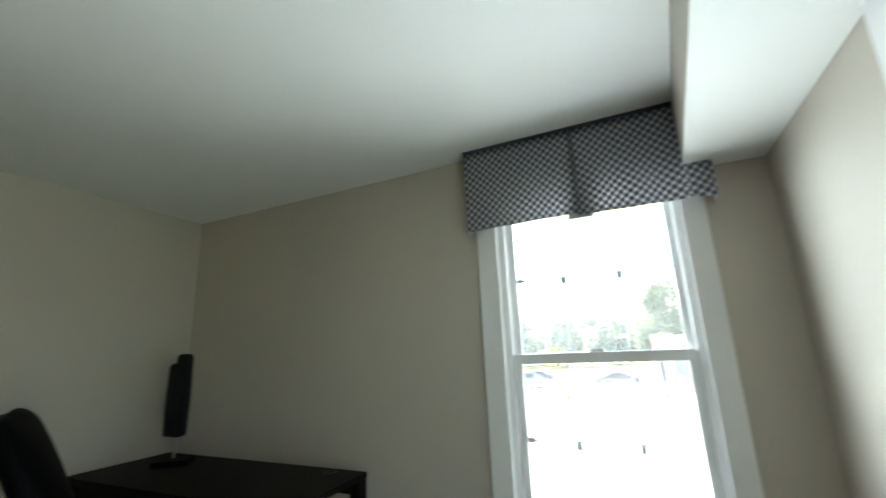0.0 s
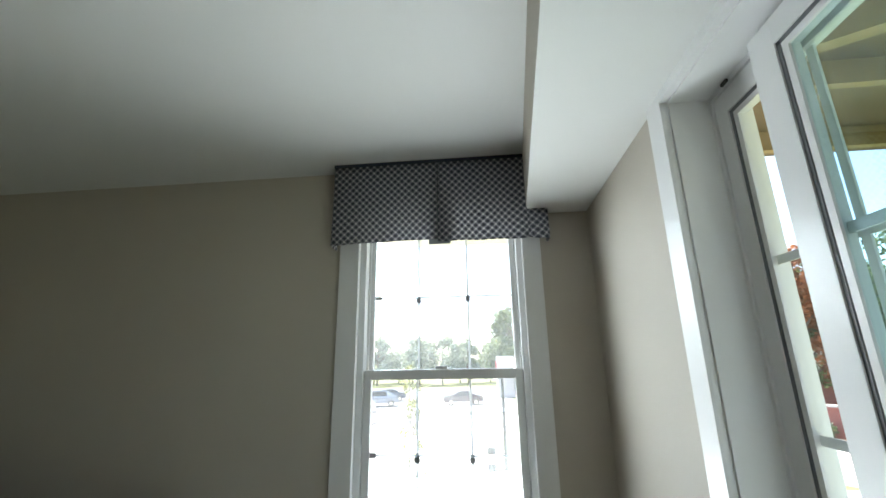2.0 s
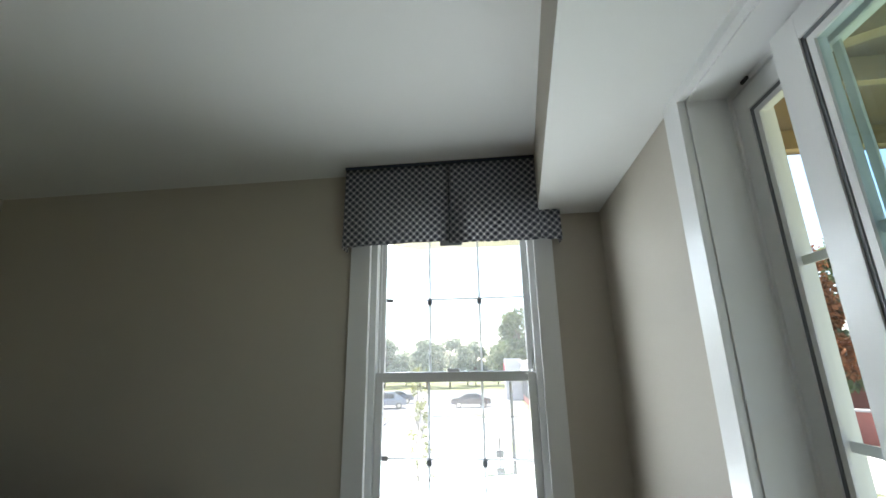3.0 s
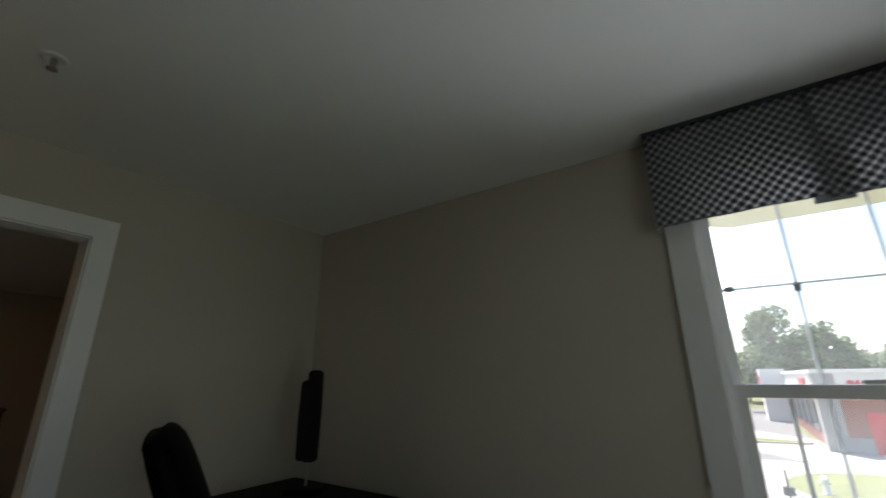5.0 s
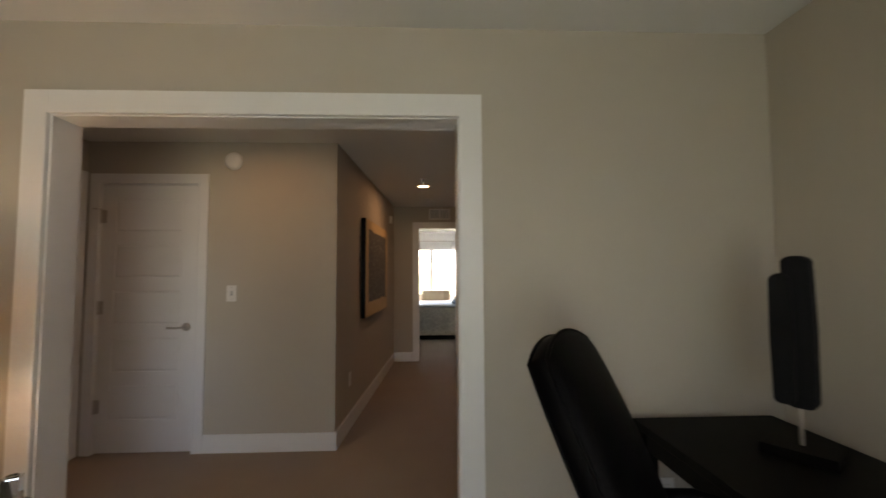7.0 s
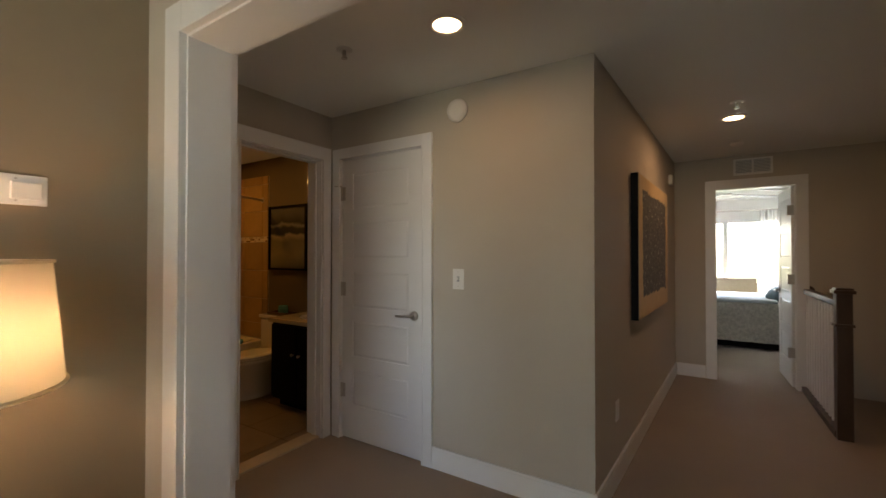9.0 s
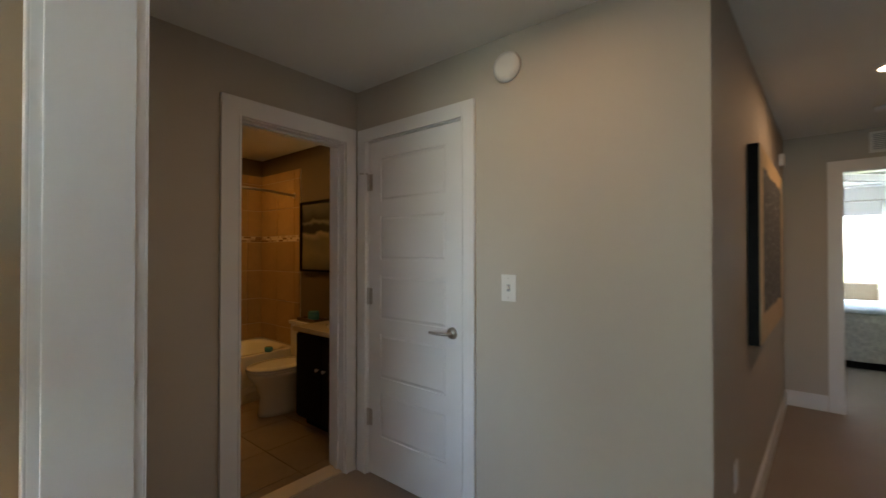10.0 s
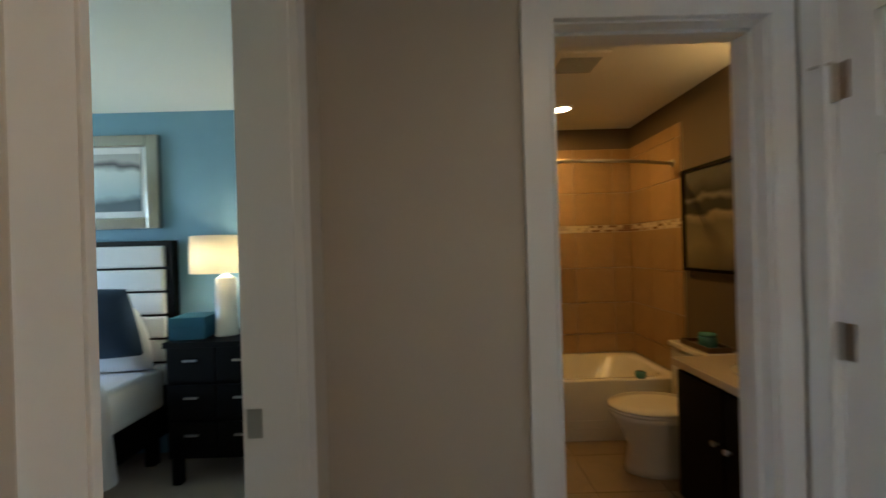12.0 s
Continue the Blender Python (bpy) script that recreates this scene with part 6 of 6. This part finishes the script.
hyd = thing("fire_hydrant", "white fire hydrant on the kerbed grass", "hydrant", m=pose(4.55, 21.7, GZ + 0.15))
part("barrel", lathe([(0.16, 0.0), (0.16, 0.04), (0.11, 0.05), (0.11, 0.52), (0.14, 0.53), (0.14, 0.57), (0.11, 0.60), (0.06, 0.68), (0.001, 0.70)], 20), WHITEPLASTIC, hyd, smooth=True)
for s_ in (-1, 1):
    part("nozzle_cap", cyl(bmesh.new(), (s_ * 0.10, 0, 0.42), (s_ * 0.18, 0, 0.42), 0.055, seg=12), WHITEPLASTIC, hyd)
part("operating_nut", cyl(bmesh.new(), (0, 0, 0.69), (0, 0, 0.76), 0.03, seg=5), GREYPLASTIC, hyd)
stone = thing("marker_stone", "rough grey stone block on the kerbed grass", "stone", m=pose(7.8, 24.2, GZ + 0.16, 0, 0, 20))
bm = rounded_slab(-0.65, 0.65, -0.3, 0.3, 0, 0.75, 0.12, 3)
for v in bm.verts:
    v.co += Vector((noise.noise(v.co * 2.3), noise.noise(v.co * 2.3 + Vector((5, 0, 0))), 0.0)) * 0.08
part("block", bm, STONEGREY, stone)
notice = thing("sign_post", "small sign on a thin post by the kerb", "sign", m=pose(6.4, 20.2, GZ + 0.16))
part("post", box(-0.03, 0.03, -0.03, 0.03, 0, 1.05), DARKMETAL, notice)
part("sign_plate", rounded_slab(-0.17, 0.17, -0.045, -0.03, 0.85, 1.3, 0.005, 2), GREYPLASTIC, notice)

# timber porch roof outside the glazed door
PINE = mat("raw_pine", (0.40, 0.28, 0.14), 0.7, vary=0.2, scale=8, bump=0.2, bscale=60)
SOFFITWOOD = mat("brown_boarding", (0.20, 0.13, 0.07), 0.8, vary=0.25, scale=6, bump=0.2, bscale=40)
porch = thing("porch_roof", "unpainted timber porch roof with open rafters", "porch roof")
part("roof_boarding", box(3.74, 6.1, -4.2, 0.6, 2.62, 2.66), SOFFITWOOD, porch)
for k in range(3):
    part("beam", box(5.62 + k * 0.05, 5.66 + k * 0.05, -4.2, 0.6, 2.24 + 0.03 * k, 2.50), PINE, porch)
for k in range(8):
    part("rafter", box(3.74, 6.05, -4.0 + k * 0.61, -3.96 + k * 0.61, 2.50, 2.62), PINE, porch)
part("brace", move(box(-0.03, 0.03, -0.9, 0.9, -0.05, 0.05), pose(4.6, -0.9, 2.45, 0, 0, 62)), PINE, porch)
for y in (-4.1, 0.45):
    part("post", box(5.58, 5.72, y, y + 0.14, GZ, 2.24), PINE, porch)

# ---- tiles of the bathroom, pieces last ----
structure("floor_bath", box(-2.16, -0.66, -6.48, BY - T, 0.0, 0.004), GROUT, "tan grouted bed of the bathroom floor", "floor")
structure("trim_threshold", box(BDR[0] + J, BDR[1] - J, BY - T, BY - 0.01, 0.0, 0.014, 0.003), STONE, "cream stone threshold at the bathroom door", "threshold")
wt_s = structure("wall_tile_south", box(-2.16, -0.66, -6.48, -6.474, TH, 2.20), GROUT, "tan tiled tub surround, back", "wall")
wt_w = structure("wall_tile_west", box(-2.16, -2.154, -6.474, -5.70, TH, 2.20), GROUT, "tan tiled tub surround, side", "wall")
fb = bpy.data.objects["floor_bath"]
meshes = {}


def piece(name, key, make, material, parent, m):
    if key not in meshes:
        bm = make()
        me = bpy.data.meshes.new(name)
        bm.to_mesh(me)
        bm.free()
        me.materials.append(material)
        meshes[key] = me
    o = new(name, meshes[key])
    o.parent = parent
    o.matrix_basis = m
    return o


def tile_mat(name, color, rough):
    m = mat(name, color, rough, vary=0.16, scale=7, bump=0.06, bscale=30)
    nt = m.node_tree
    b = nt.nodes["Principled BSDF"]
    inf = nt.nodes.new("ShaderNodeObjectInfo")
    hs = nt.nodes.new("ShaderNodeHueSaturation")
    mr = nt.nodes.new("ShaderNodeMapRange")
    mr.inputs["To Min"].default_value, mr.inputs["To Max"].default_value = 0.88, 1.10
    nt.links.new(inf.outputs["Random"], mr.inputs["Value"])
    nt.links.new(mr.outputs["Result"], hs.inputs["Value"])
    nt.links.new(b.inputs["Base Color"].links[0].from_socket, hs.inputs["Color"])
    nt.links.new(hs.outputs["Color"], b.inputs["Base Color"])
    return m


TW_MAT, TF_MAT = tile_mat("tan_wall_tile", (0.36, 0.235, 0.105), 0.28), tile_mat("tan_floor_tile", (0.27, 0.20, 0.125), 0.30)
gap = 0.0025
ROWS = ((TH + 0.002, 0.590), (0.590, 0.86), (0.86, 1.165), (1.165, 1.475), (1.535, 1.815), (1.815, 2.105), (2.105, 2.20))
COLS_S = [(-2.153, -1.99)] + [(-1.99 + 0.335 * k, min(-0.662, -1.99 + 0.335 * (k + 1))) for k in range(4)]
COLS_W = [(-6.473, -6.14), (-6.14, -5.80), (-5.80, -5.702)]
for z0, z1 in ROWS:
    for x0, x1 in COLS_S:
        w, h = x1 - x0 - 2 * gap, z1 - z0 - 2 * gap
        piece("tile", ("s", round(w, 3), round(h, 3)), lambda: rounded_slab(0, w, 0, 0.008, 0, h, 0.0015, 1), TW_MAT, wt_s, pose(x0 + gap, -6.4735, z0 + gap))
    for y0, y1 in COLS_W:
        w, h = y1 - y0 - 2 * gap, z1 - z0 - 2 * gap
        piece("tile", ("w", round(w, 3), round(h, 3)), lambda: rounded_slab(0, 0.008, 0, w, 0, h, 0.0015, 1), TW_MAT, wt_w, pose(-2.1535, y0 + gap, z0 + gap))


def mosaic_mat():
    m = mat("mosaic_glass", (0.5, 0.42, 0.32), 0.15, vary=0.1)
    nt = m.node_tree
    g = nt.nodes.new("ShaderNodeNewGeometry")
    r = nt.nodes.new("ShaderNodeValToRGB")
    r.color_ramp.interpolation = "CONSTANT"
    e = r.color_ramp.elements
    e[0].position, e[0].color = 0.0, (0.66, 0.58, 0.45, 1)
    e[1].position, e[1].color = 0.84, (0.24, 0.14, 0.08, 1)
    k = e.new(0.5)
    k.color = (0.48, 0.38, 0.27, 1)
    nt.links.new(g.outputs["Random Per Island"], r.inputs["Fac"])
    nt.links.new(r.outputs["Color"], nt.nodes["Principled BSDF"].inputs["Base Color"])
    return m


MOSAIC = mosaic_mat()
rr = random.Random(9)
for par, a0, a1, side in ((wt_s, -2.150, -0.664, "s"), (wt_w, -6.470, -5.704, "w")):
    bm = bmesh.new()
    for k in range(3):
        z = 1.4785 + k * 0.0185
        a = a0
        while a < a1 - 0.01:
            w = min(rr.choice((0.025, 0.05, 0.075)), a1 - a)
            if side == "s":
                bm_box(bm, a + 0.001, a + w - 0.001, -6.4735, -6.4645, z, z + 0.0165)
            else:
                bm_box(bm, -2.1535, -2.1445, a + 0.001, a + w - 0.001, z, z + 0.0165)
            a += w
    tagged(part("accent_band", bm, MOSAIC, par, "cream and brown glass mosaic band"), kind="stuff")

FT = 0.405
for i in range(-3, 3):
    for j in range(-5, 2):
        x0, x1 = max(-2.159, -1.295 + i * FT), min(-0.661, -1.295 + (i + 1) * FT)
        y0, y1 = max(-6.479, -4.715 + j * FT), min(BY - T - 0.001, -4.715 + (j + 1) * FT)
        if x1 - x0 < 0.03 or y1 - y0 < 0.03:
            continue
        w, h = x1 - x0 - 0.004, y1 - y0 - 0.004
        piece("floor_tile", ("f", round(w, 3), round(h, 3)), lambda: rounded_slab(0, w, 0, h, 0, 0.009, 0.0015, 1), TF_MAT, fb, pose(x0 + 0.002, y0 + 0.002, 0.003))
